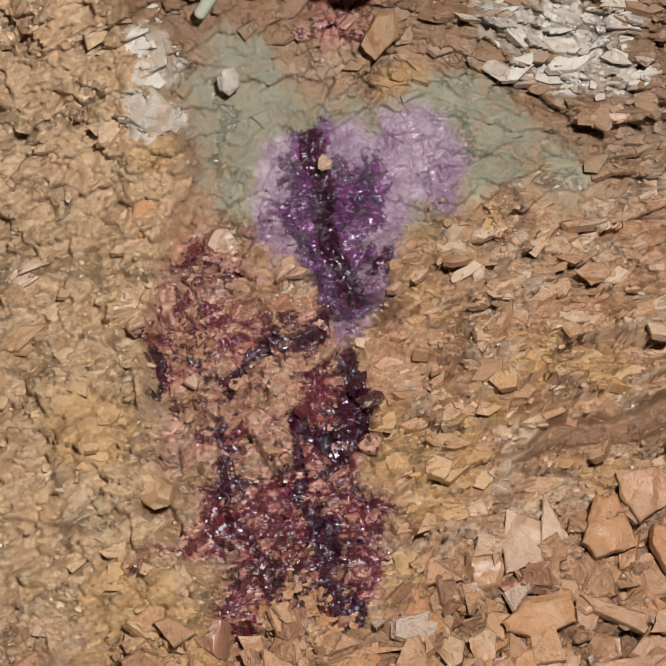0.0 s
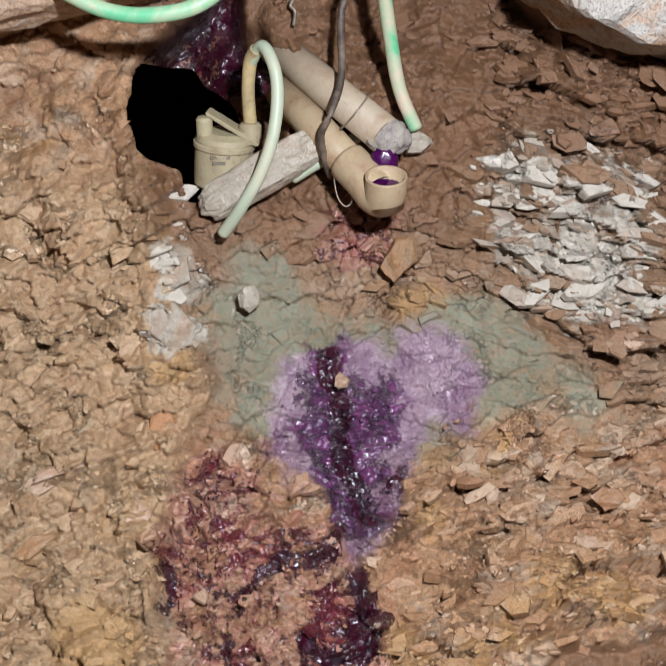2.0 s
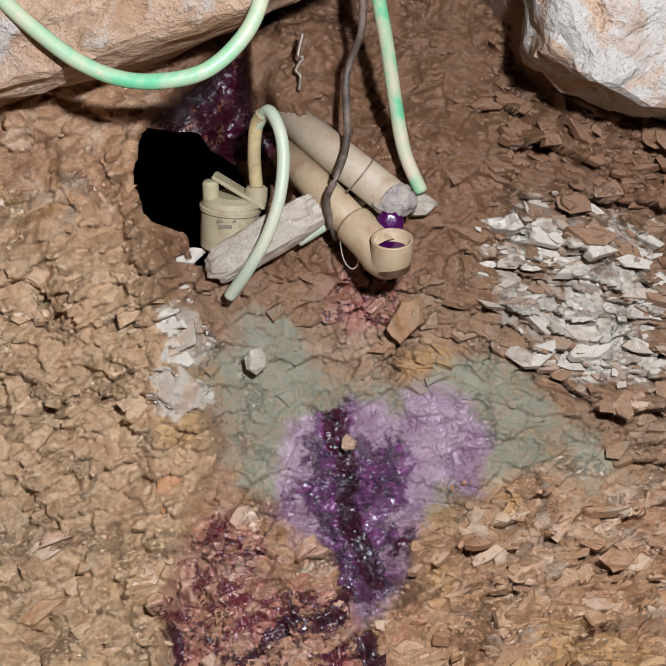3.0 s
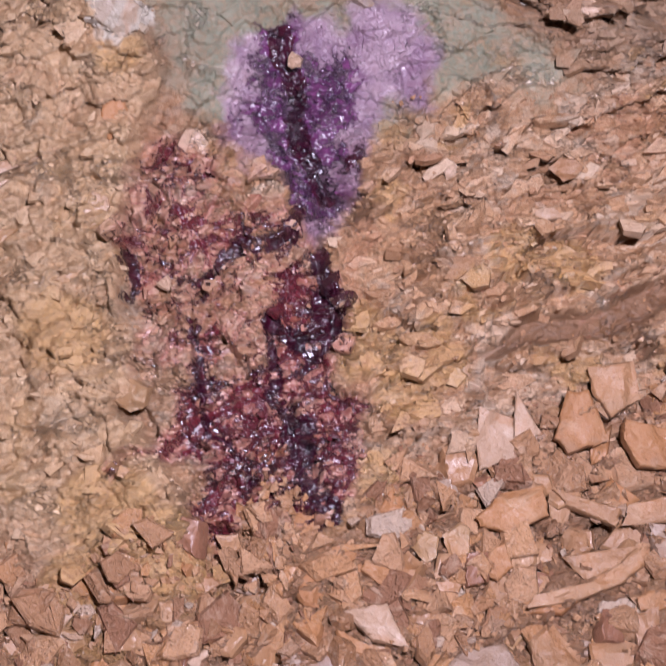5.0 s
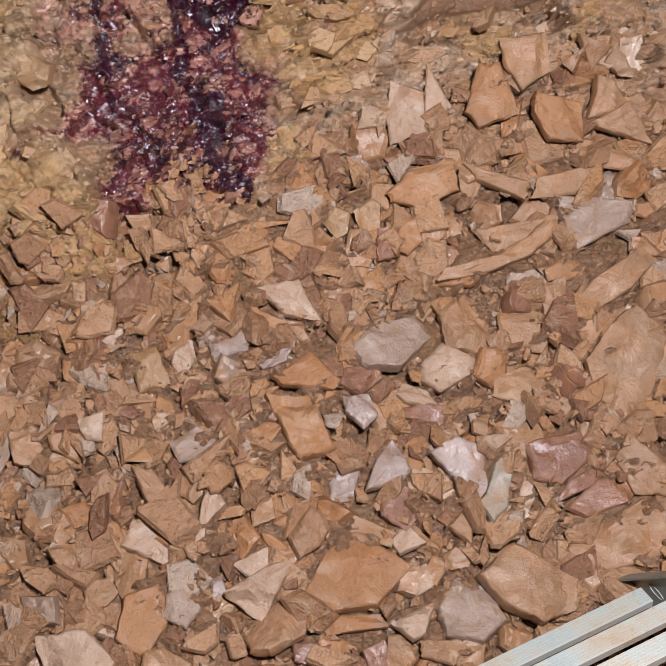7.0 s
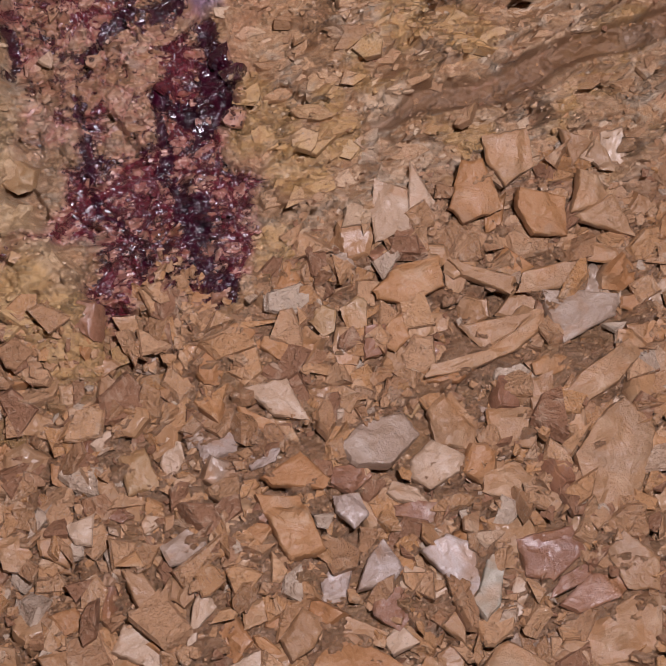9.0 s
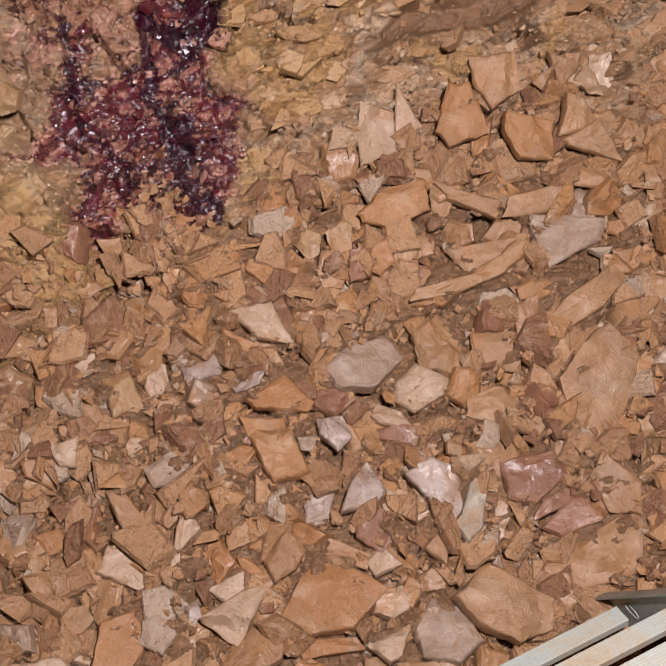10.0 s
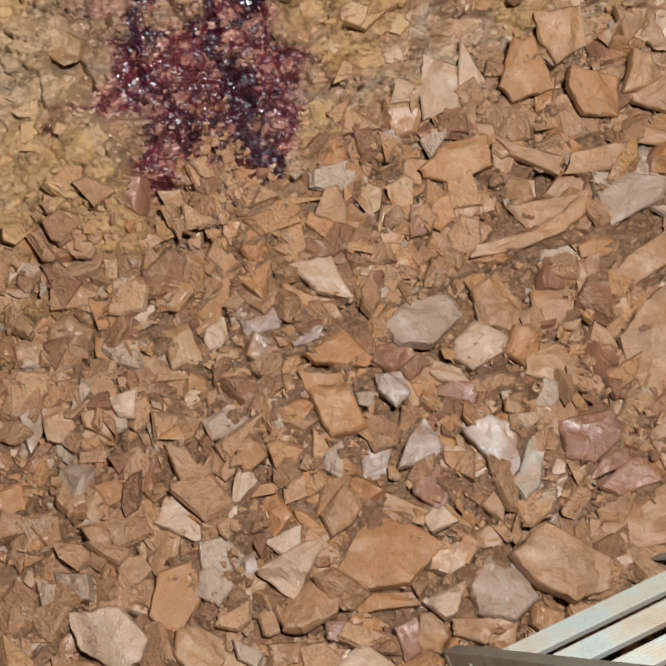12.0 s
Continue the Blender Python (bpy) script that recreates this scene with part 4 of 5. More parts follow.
slab(0.472, 2.071, 0.076, 0.088, TAN, ((-1.0, 0.8), (0.8, 1.0), (1.0, -0.3), (-0.2, -1.0), (-0.9, -0.1)))
slab(0.288, 2.141, 0.059, 0.096, PALE, ((-0.7, 1.0), (1.0, 0.6), (0.9, -0.6), (-0.9, -1.0), (-1.0, -0.1)))
slab(0.336, 2.116, 0.042, 0.099, PALE, ((-0.6, 1.0), (1.0, -0.3), (-0.1, -1.0), (-1.0, -0.7), (-0.8, 0.2)))
slab(0.516, 2.155, 0.075, 0.080, ORANGE, ((-0.9, 1.0), (1.0, 0.5), (1.0, -1.0), (-0.4, -0.9), (-1.0, 0.2)))
slab(0.308, 2.251, 0.109, 0.071, ORANGE, ((-1.0, -0.3), (-0.3, 0.7), (0.9, 1.0), (1.0, -0.3), (-0.1, -1.0), (-0.9, -0.7)))
slab(0.420, 2.250, 0.101, 0.062, TAN, ((-1.0, 1.0), (1.0, -0.2), (0.8, -1.0), (-0.6, 0.1)))
slab(0.567, 2.319, 0.118, 0.084, GREY, ((-1.0, 1.0), (1.0, 0.7), (0.8, -0.1), (-0.6, -1.0), (-0.9, -0.1)))
slab(0.523, 2.253, 0.114, 0.052, TAN, ((-0.7, 0.2), (0.8, 1.0), (1.0, 0.2), (0.5, -0.8), (-1.0, -1.0)))
slab(0.411, 2.359, 0.179, 0.088, TAN, ((-1.0, -1.0), (-0.9, -0.6), (-0.1, -0.3), (1.0, 1.0), (1.0, 0.5), (0.6, -0.2), (-0.2, -0.8)))
slab(0.435, 2.337, 0.116, 0.053, TAN, ((-1.0, 0.5), (-0.3, 0.7), (1.0, 1.0), (0.4, -0.2), (-0.4, -1.0)))
slab(0.223, 2.296, 0.042, 0.053, YELLOW, ((-1.0, 0.3), (0.3, 1.0), (1.0, 0.7), (0.9, -1.0), (-0.5, -1.0)))
slab(0.282, 2.328, 0.043, 0.061, ORANGE, ((-1.0, 0.4), (0.7, 1.0), (1.0, -0.3), (-0.1, -1.0), (-0.9, -0.7)))
slab(0.098, 2.425, 0.091, 0.065, PALE, ((-1.0, 0.7), (0.4, 1.0), (1.0, -1.0), (-0.1, -0.7)))
slab(0.070, 2.442, 0.074, 0.061, ORANGE, ((-1.0, 1.0), (-0.4, 0.3), (1.0, -0.6), (0.6, -1.0), (-0.5, -0.4)))
slab(0.118, 2.531, 0.098, 0.059, ORANGE, ((-1.0, -0.2), (0.2, 1.0), (1.0, -0.5), (0.8, -1.0), (-0.7, -0.7)))
slab(0.107, 2.613, 0.096, 0.101, ORANGE, ((-1.0, 1.0), (0.3, 0.9), (1.0, -0.8), (-0.1, -1.0), (-0.4, -0.5)))
slab(0.331, 2.532, 0.090, 0.075, PALE, ((-1.0, 0.2), (-0.2, 1.0), (1.0, 0.1), (0.8, -0.3), (-0.4, -1.0), (-1.0, -0.5)))
slab(0.243, 2.495, 0.122, 0.082, GREY, ((-1.0, -0.1), (-0.2, 1.0), (0.7, 1.0), (1.0, 0.2), (0.2, -1.0), (-0.6, -0.9)))
slab(0.356, 2.465, 0.074, 0.095, TAN, ((-1.0, 0.3), (-0.1, 1.0), (1.0, -0.1), (0.7, -1.0), (-0.8, -0.9)))
slab(0.448, 2.488, 0.090, 0.061, TAN, ((-1.0, 1.0), (0.5, 1.0), (1.0, 0.2), (0.4, -1.0), (-1.0, -0.6)))
slab(0.427, 2.569, 0.079, 0.065, TAN, ((-0.9, 0.5), (0.3, 1.0), (1.0, 0.2), (0.8, -1.0), (-0.3, -0.8), (-1.0, -0.3)))
slab(0.585, 2.545, 0.121, 0.177, TAN, ((-1.0, 0.1), (-0.3, 0.7), (0.3, 1.0), (1.0, 0.6), (1.0, 0.2), (0.2, -1.0), (-0.8, -0.9)))
slab(0.577, 2.408, 0.131, 0.092, TAN, ((-1.0, -0.9), (-0.5, -0.1), (0.8, 1.0), (1.0, 0.4), (0.4, -0.5), (-0.3, -1.0)))
slab(0.487, 2.439, 0.043, 0.070, TAN, ((-1.0, 0.5), (1.0, 1.0), (0.9, -0.9), (-0.6, -1.0)))
slab(0.477, 2.678, 0.106, 0.083, WET, ((-1.0, 0.6), (-0.2, 0.8), (0.9, 1.0), (1.0, 0.1), (-0.1, -1.0), (-0.8, -0.7)))
slab(0.529, 2.736, 0.106, 0.062, WET, ((-1.0, -0.5), (-0.1, 0.8), (0.9, 1.0), (1.0, 0.2), (0.7, -0.4), (-0.5, -1.0)))
slab(0.506, 2.715, 0.088, 0.056, WET, ((-1.0, -1.0), (-0.6, 0.1), (0.7, 1.0), (1.0, 0.8), (0.2, -0.3)))
slab(0.589, 2.699, 0.075, 0.090, TAN, ((-1.0, 0.4), (-0.3, 1.0), (1.0, 0.0), (0.8, -1.0), (-0.4, -0.9)))
slab(0.566, 2.793, 0.119, 0.101, TAN, ((-1.0, 0.2), (0.4, 1.0), (1.0, 0.7), (0.8, -0.7), (-0.9, -1.0)))
slab(0.408, 2.856, 0.142, 0.116, TAN, ((-1.0, 0.2), (-0.2, 1.0), (1.0, -0.0), (0.9, -0.7), (0.2, -1.0), (-0.5, -0.6)))
slab(0.329, 2.887, 0.099, 0.099, GREY, ((-1.0, 0.0), (-0.4, 1.0), (0.4, 0.7), (1.0, -0.4), (0.2, -1.0), (-0.8, -0.7)))
slab(0.378, 2.715, 0.056, 0.106, CHALK, ((-0.6, -0.2), (0.4, 1.0), (1.0, 0.5), (0.5, -0.6), (-0.3, -1.0), (-1.0, -0.4)))
slab(0.326, 2.685, 0.080, 0.095, WHITE, ((-1.0, 0.5), (-0.0, 1.0), (1.0, 0.6), (1.0, -0.6), (0.7, -1.0), (-0.2, -0.3)))
slab(0.227, 2.675, 0.072, 0.076, WHITE, ((-0.5, 0.2), (0.3, 1.0), (1.0, -0.2), (0.5, -0.7), (-1.0, -1.0)))
slab(0.168, 2.696, 0.048, 0.062, WHITE, ((-1.0, 0.2), (-0.2, 1.0), (1.0, 0.9), (0.4, -0.7), (-1.0, -1.0)))
slab(0.240, 2.739, 0.054, 0.066, WET, ((-0.9, 0.7), (0.7, 1.0), (1.0, -0.3), (0.3, -1.0), (-1.0, -0.2)))
slab(0.181, 2.755, 0.109, 0.054, TAN, ((-1.0, 1.0), (-0.1, 0.5), (1.0, -0.6), (0.9, -1.0), (-0.4, -0.4)))
slab(0.168, 2.823, 0.162, 0.112, ORANGE, ((-1.0, -0.8), (-0.4, 0.6), (0.1, 1.0), (1.0, -0.0), (0.4, -1.0), (-0.4, -1.0)))
slab(0.160, 2.894, 0.107, 0.029, ORANGE, ((-1.0, 1.0), (0.8, 0.6), (1.0, -0.7), (-0.6, -1.0)))
slab(0.248, 2.899, 0.067, 0.055, PALE, ((-1.0, 0.0), (1.0, 1.0), (0.4, -0.7), (-0.1, -1.0)))
slab(0.038, 2.847, 0.105, 0.090, PALE, ((-1.0, 0.0), (0.2, 0.8), (1.0, 1.0), (0.0, -1.0)))
slab(-0.118, 2.768, 0.072, 0.073, PALE, ((-1.0, -0.1), (-0.5, 1.0), (1.0, 0.9), (1.0, -1.0)))
slab(-0.105, 2.693, 0.065, 0.075, TAN, ((-1.0, 1.0), (-0.1, 1.0), (1.0, -0.6), (0.6, -1.0), (-0.2, -0.7)))
slab(-0.047, 2.632, 0.067, 0.052, GREY, ((-1.0, 0.1), (0.2, 1.0), (1.0, 0.2), (0.8, -0.8), (-0.6, -1.0)))
slab(-0.105, 2.515, 0.060, 0.070, YELLOW, ((-1.0, 0.7), (0.4, 1.0), (1.0, -0.7), (-0.5, -1.0)))
slab(-0.148, 2.550, 0.036, 0.056, TAN, ((-1.0, 1.0), (0.3, 0.9), (1.0, -0.1), (0.3, -1.0), (-0.5, -0.8)))
slab(-0.211, 2.509, 0.042, 0.057, ORANGE, ((-1.0, 0.6), (0.3, 1.0), (1.0, 0.4), (0.4, -1.0), (-0.9, -0.4)))
slab(-0.028, 2.738, 0.048, 0.102, PALE, ((-1.0, -0.9), (-0.4, 0.5), (0.2, 1.0), (1.0, 0.4), (-0.2, -0.2), (-0.5, -1.0)))
slab(-0.216, 2.931, 0.112, 0.095, PALE, ((-1.0, 0.9), (0.3, 1.0), (1.0, 0.0), (0.8, -0.6), (0.3, -1.0), (-0.7, -0.2)))
slab(0.378, 3.064, 0.096, 0.056, TAN, ((-0.9, 0.8), (1.0, 1.0), (0.8, -1.0), (-1.0, -0.7)))
slab(0.141, 3.000, 0.107, 0.098, PALE, ((-1.0, 0.4), (-0.2, 1.0), (0.9, 0.0), (1.0, -0.6), (0.3, -1.0), (-0.5, -0.5)))
slab(-0.260, 2.987, 0.074, 0.084, TAN, ((-1.0, 1.0), (1.0, 0.6), (0.9, -0.6), (-0.4, -1.0)))
slab(0.049, 3.035, 0.083, 0.056, TAN, ((-1.0, 0.3), (0.2, 1.0), (1.0, -0.1), (-0.0, -1.0)))
slab(0.195, 2.949, 0.045, 0.064, WET, ((-1.0, 0.5), (0.5, 1.0), (1.0, -0.5), (-0.4, -1.0)))
slab(0.194, 2.596, 0.050, 0.053, WHITE, ((-1.0, 0.9), (0.5, 1.0), (1.0, -0.3), (0.1, -1.0), (-0.9, -0.0)))
slab(0.011, 2.484, 0.065, 0.056, WHITE, ((-1.0, 0.1), (0.3, 1.0), (1.0, 0.7), (0.8, -0.4), (-0.7, -1.0)))
slab(0.040, 2.803, 0.077, 0.047, PALE, ((-1.0, -0.1), (0.3, 1.0), (1.0, 0.2), (0.3, -0.9), (-0.4, -1.0)))
slab(0.047, 2.730, 0.038, 0.046, TAN, ((-1.0, 0.8), (0.8, 1.0), (1.0, -0.5), (-0.8, -1.0)))
slab(0.113, 2.768, 0.067, 0.075, TAN, ((-1.0, -0.1), (0.0, 1.0), (1.0, 0.5), (0.4, -0.5), (-0.6, -1.0)))
slab(-0.233, 2.782, 0.047, 0.047, TAN, ((-1.0, 0.6), (0.7, 1.0), (1.0, -0.8), (0.0, -1.0)))
slab(-0.210, 2.721, 0.059, 0.040, ORANGE, ((-1.0, 0.5), (0.3, 1.0), (1.0, -0.4), (-0.2, -1.0)))
slab(-0.192, 2.596, 0.045, 0.047, PALE, ((-1.0, 0.3), (1.0, 1.0), (0.8, -1.0), (-0.3, -0.8)))
slab(0.084, 1.351, 0.059, 0.075, BROWN, ((-1.0, -0.4), (-0.2, 0.8), (0.8, 1.0), (1.0, -0.1), (-0.2, -1.0)))
slab(-0.271, 1.469, 0.089, 0.084, CHALK, ((-1.0, 0.5), (-0.3, 0.7), (0.2, 1.0), (1.0, 0.1), (0.8, -0.6), (0.2, -0.9), (-0.7, -0.2)))
slab(-0.258, 1.383, 0.039, 0.059, CHALK, ((-1.0, -0.1), (0.7, 1.0), (1.0, -0.3), (-0.9, -1.0)))
slab(-0.147, 1.420, 0.038, 0.044, CHALK, ((-1.0, 0.2), (-0.5, 0.9), (0.3, 1.0), (0.9, 0.3), (0.8, -0.5), (0.0, -1.0), (-0.8, -0.6)))
stone(0.380, 2.245, 0.032, 0.064, -0, TAN)
stone(0.595, 2.220, 0.099, 0.033, -20, TAN)
stone(0.179, 2.302, 0.045, 0.051, 40, YELLOW)
stone(-0.000, 2.270, 0.048, 0.051, -20, ORANGE)
stone(0.006, 2.360, 0.044, 0.083, -10, ORANGE)
stone(0.057, 2.323, 0.057, 0.045, -20, ORANGE)
stone(0.107, 2.341, 0.063, 0.051, -20, ORANGE)
stone(0.095, 2.369, 0.038, 0.025, -25, WHITE)
stone(-0.058, 2.498, 0.037, 0.069, -10, PALE)
stone(0.068, 2.510, 0.056, 0.031, 20, WHITE)
stone(0.055, 2.538, 0.031, 0.031, -0, ORANGE)
stone(0.060, 2.614, 0.055, 0.044, 10, ORANGE)
stone(0.200, 2.541, 0.062, 0.057, -10, WET)
stone(0.277, 2.570, 0.056, 0.031, -20, PALE)
stone(0.481, 2.605, 0.038, 0.044, -0, TAN)
stone(0.305, 2.603, 0.093, 0.038, -5, WET)
stone(-0.092, 2.592, 0.025, 0.037, -30, PALE)
stone(0.425, 2.722, 0.031, 0.050, -0, PALE)
stone(0.329, 2.767, 0.049, 0.067, 20, TAN)
stone(0.245, 2.785, 0.049, 0.049, -10, PALE)
stone(0.285, 2.826, 0.030, 0.048, -20, TAN)
stone(-0.052, 2.687, 0.043, 0.049, 10, TAN)
stone(0.062, 2.779, 0.055, 0.018, -35, ORANGE)
stone(-0.154, 2.667, 0.025, 0.025, -0, GREY)
stone(-0.144, 2.580, 0.043, 0.025, -0, WET)
stone(-0.283, 2.620, 0.056, 0.056, -0, TAN)
stone(-0.072, 2.862, 0.048, 0.060, -20, GREY)
stone(0.062, 2.898, 0.108, 0.065, 30, TAN)
stone(-0.125, 2.877, 0.066, 0.119, -20, ORANGE)
stone(-0.021, 2.835, 0.024, 0.036, -0, WHITE)
stone(-0.183, 2.832, 0.048, 0.042, -0, TAN)
stone(0.649, 2.306, 0.053, 0.039, -0, ORANGE)
stone(0.652, 2.346, 0.046, 0.026, -0, TAN)
stone(0.512, 2.393, 0.097, 0.032, 15, ORANGE)
stone(0.364, 2.400, 0.076, 0.026, 10, ORANGE)
stone(-0.093, 2.953, 0.090, 0.065, -20, TAN)
stone(0.027, 2.996, 0.065, 0.053, -0, TAN)
stone(0.226, 2.938, 0.048, 0.065, -20, TAN)
stone(0.285, 2.942, 0.078, 0.036, -5, TAN)
stone(0.098, 2.933, 0.060, 0.036, -10, WET)
stone(-0.129, 3.003, 0.066, 0.047, -30, TAN)
stone(-0.037, 3.003, 0.071, 0.053, -0, ORANGE)
stone(0.277, 3.029, 0.054, 0.047, -0, TAN)
stone(0.462, 2.965, 0.055, 0.042, -20, WET)
stone(0.539, 2.928, 0.049, 0.036, -0, TAN)
stone(0.568, 2.984, 0.061, 0.036, -0, TAN)
stone(0.452, 1.476, 0.041, 0.033, 10, PALE)
stone(0.246, 1.847, 0.046, 0.030, -10, PALE)
stone(0.236, 1.722, 0.020, 0.027, -20, PALE)
stone(0.383, 1.797, 0.047, 0.020, 5, PALE)
stone(-0.258, 2.063, 0.058, 0.052, 10, YELLOW)
stone(0.418, 1.724, 0.054, 0.034, 5, TAN)
stone(-0.469, 1.723, 0.101, 0.032, 28, PALE)
stone(-0.429, 1.697, 0.101, 0.024, 22, PALE)
stone(-0.277, 1.628, 0.040, 0.073, -5, ORANGE)
stone(-0.467, 1.820, 0.074, 0.037, 25, YELLOW)
stone(-0.310, 1.775, 0.040, 0.067, -20, PALE)
stone(-0.340, 1.882, 0.073, 0.033, 10, YELLOW)
stone(-0.001, 1.548, 0.023, 0.026, -0, PALE)


def loose_stones():
    """Middle-sized stones between the large ones, on a dozen shared meshes."""
    rnd = random.Random(5)
    meshes = []
    for k in range(20):
        mesh = stone_mesh(1.0 * rnd.uniform(0.035, 0.055), rnd.uniform(0.025, 0.04), rnd.uniform(0.010, 0.016), 300 + k * 3.3, rnd.choice((4, 5, 6)), 20)
        mat = (TAN, ORANGE, TAN, PALE, YELLOW, TAN, ORANGE, GREY, TAN, WET)[k % 10]
        mesh.materials.append(mat)
        meshes.append((mesh, mat))
    made, tries = 0, 0
    taken = list(PLACED)
    while made < 250 and tries < 14000:
        tries += 1
        u, v = rnd.uniform(-0.5, 0.8), rnd.uniform(1.95, 3.15)
        if v + 0.25 * (u - 0.1) < 2.2 + rnd.uniform(-0.03, 0.1):
            continue
        if any((u - a) ** 2 + (v - b) ** 2 < (r * 0.62 + 0.016) ** 2 for a, b, r in taken):
            continue
        mesh, mat = rnd.choice(meshes)
        s = rnd.uniform(1.15, 2.1)
        lift, _, _ = relief(np.array([u]), np.array([v]))
        axes, p = bank_frame(u, v, 0.7 * float(lift[0]) + 0.002)
        ob = new("stone", mesh)
        ob.matrix_world = Matrix.Translation(p) @ axes @ pose(0, 0, 0, rnd.uniform(-28, 22), rnd.uniform(-25, 25), rnd.uniform(0, 360)) @ Matrix.Scale(s, 4)
        tagged(ob, f"small {LOOK[mat]} broken stone among the rubble", "stone", "loose stones on the bank")
        taken.append((u, v, 0.02 * s))
        made += 1


loose_stones()


def gravel(name, count, seed, low, high, region, material, label, clear=0.6):
    """Chips too many to count, in one mesh."""
    rnd = np.random.default_rng(seed)
    u, v = rnd.uniform(-0.6, 0.8, count * 4), rnd.uniform(1.3, 3.25, count * 4)
    keep = region(u, v)
    for a, b, r in PLACED:
        keep &= np.hypot(u - a, v - b) > r * clear
    u, v = u[keep][:count], v[keep][:count]
    lift, _, _ = relief(u, v)
    p = bank(u, v, lift + 0.001)
    q = bank(u, v, lift + 1.001)
    normal = q - p
    verts, faces = [], []
    for k in range(len(u)):
        size = low + (high - low) * rnd.random() ** 2.4
        z = Vector(normal[k]) + Vector(rnd.normal(0, 0.30, 3))
        z.normalize()
        x = z.cross(Vector(rnd.normal(0, 1, 3))).normalized()
        y = z.cross(x)
        n = int(rnd.integers(3, 7))
        stretch = rnd.uniform(0.35, 1.0)
        base = len(verts)
        c = Vector(p[k])
        t = size * rnd.uniform(0.12, 0.30)
        c = c + z * t * 0.4
        ang = [(j + rnd.uniform(-0.4, 0.4)) * 2 * math.pi / n for j in range(n)]
        far = [rnd.uniform(0.55, 1.15) for j in range(n)]
        lean = rnd.uniform(-0.25, 0.25, 2)
        for scale, up in ((0.85, -0.8), (1.0, 0.2), (0.86, 0.6)):
            for a, r in zip(ang, far):
                flat = (x * (math.cos(a) + lean[0] * up) + y * (math.sin(a) + lean[1] * up) * stretch) * size * scale * 0.5 * r
                verts.append(c + flat + z * (up + 0.35 * math.cos(a + base)) * t)
        for r in (0, 1):
            for j in range(n):
                a, b = base + r * n + j, base + r * n + (j + 1) % n
                faces.append((a, b, b + n, a + n))
        faces.append(tuple(range(base + 2 * n, base + 3 * n)))
    mesh = bpy.data.meshes.new(name)
    mesh.from_pydata(verts, [], faces)
    mesh.update()
    mesh.materials.append(material)
    return tagged(new(name, mesh), label, "gravel", kind="stuff")


def gravel_material():
    n = Nodes("gravel")
    isl = n.add("ShaderNodeNewGeometry").outputs["Random Per Island"]
    c = n.coords()
    fine = n.noise(160, 4, 0.7, c)
    second = n.calc("FRACT", n.calc("MULTIPLY", isl, 17.3))
    tone = n.mix(isl, (0.31, 0.155, 0.070), (0.50, 0.285, 0.148))
    tone = n.mix(n.ramp(second, 0.90, 0.94), tone, (0.47, 0.35, 0.25))
    tone = n.mix(n.ramp(n.calc("FRACT", n.calc("MULTIPLY", isl, 41.7)), 0.6, 0.95, 0, 0.7), tone, (0.46, 0.225, 0.085))
    tone = n.mix(n.ramp(second, 0.2, 0.12), tone, (0.25, 0.115, 0.055))
    tone = n.mix(n.ramp(fine, 0.55, 0.75, 0, 0.5), tone, (0.54, 0.40, 0.28))
    tone = n.mix(n.ramp(fine, 0.42, 0.28, 0, 0.6), tone, (0.16, 0.075, 0.04))
    mid = n.noise(34, 4, 0.6, c, 1.0)
    tone = n.mix(n.ramp(mid, 0.55, 0.7, 0, 0.55), tone, (0.55, 0.39, 0.26))
    tone = n.mix(n.ramp(mid, 0.45, 0.32, 0, 0.4), tone, (0.22, 0.11, 0.05))
    h = n.bump(mid, 0.012, 1.0)
    h = n.bump(fine, 0.006, 1.0, h)
    return n.done(tone, n.ramp(n.calc("ADD", n.calc("MULTIPLY", second, 0.5), n.calc("MULTIPLY", fine, 0.5)), 0.3, 0.65, 0.6, 0.22), h, coat=n.ramp(second, 0.3, 0.8, 0.05, 0.5))


GRAVEL = gravel_material()
gravel("rubble", 3000, 4, 0.022, 0.100, lambda u, v: v + 0.25 * (u - 0.1) > 2.22 + 0.05 * np.sin(u * 31), GRAVEL, "angular orange and buff rubble packed between the larger stones", 0.9)
gravel("gravel", 7500, 1, 0.005, 0.026, lambda u, v: v + 0.25 * (u - 0.1) > 2.2 + 0.05 * np.sin(u * 31) , GRAVEL, "loose chips of orange and buff rock between the stones")
gravel("gravel", 900, 2, 0.005, 0.016, lambda u, v: (v + 0.25 * (u - 0.1) < 2.2) & (u > 0.14) & (v > 1.6), GRAVEL, "small rock chips lodged on the broken bank")



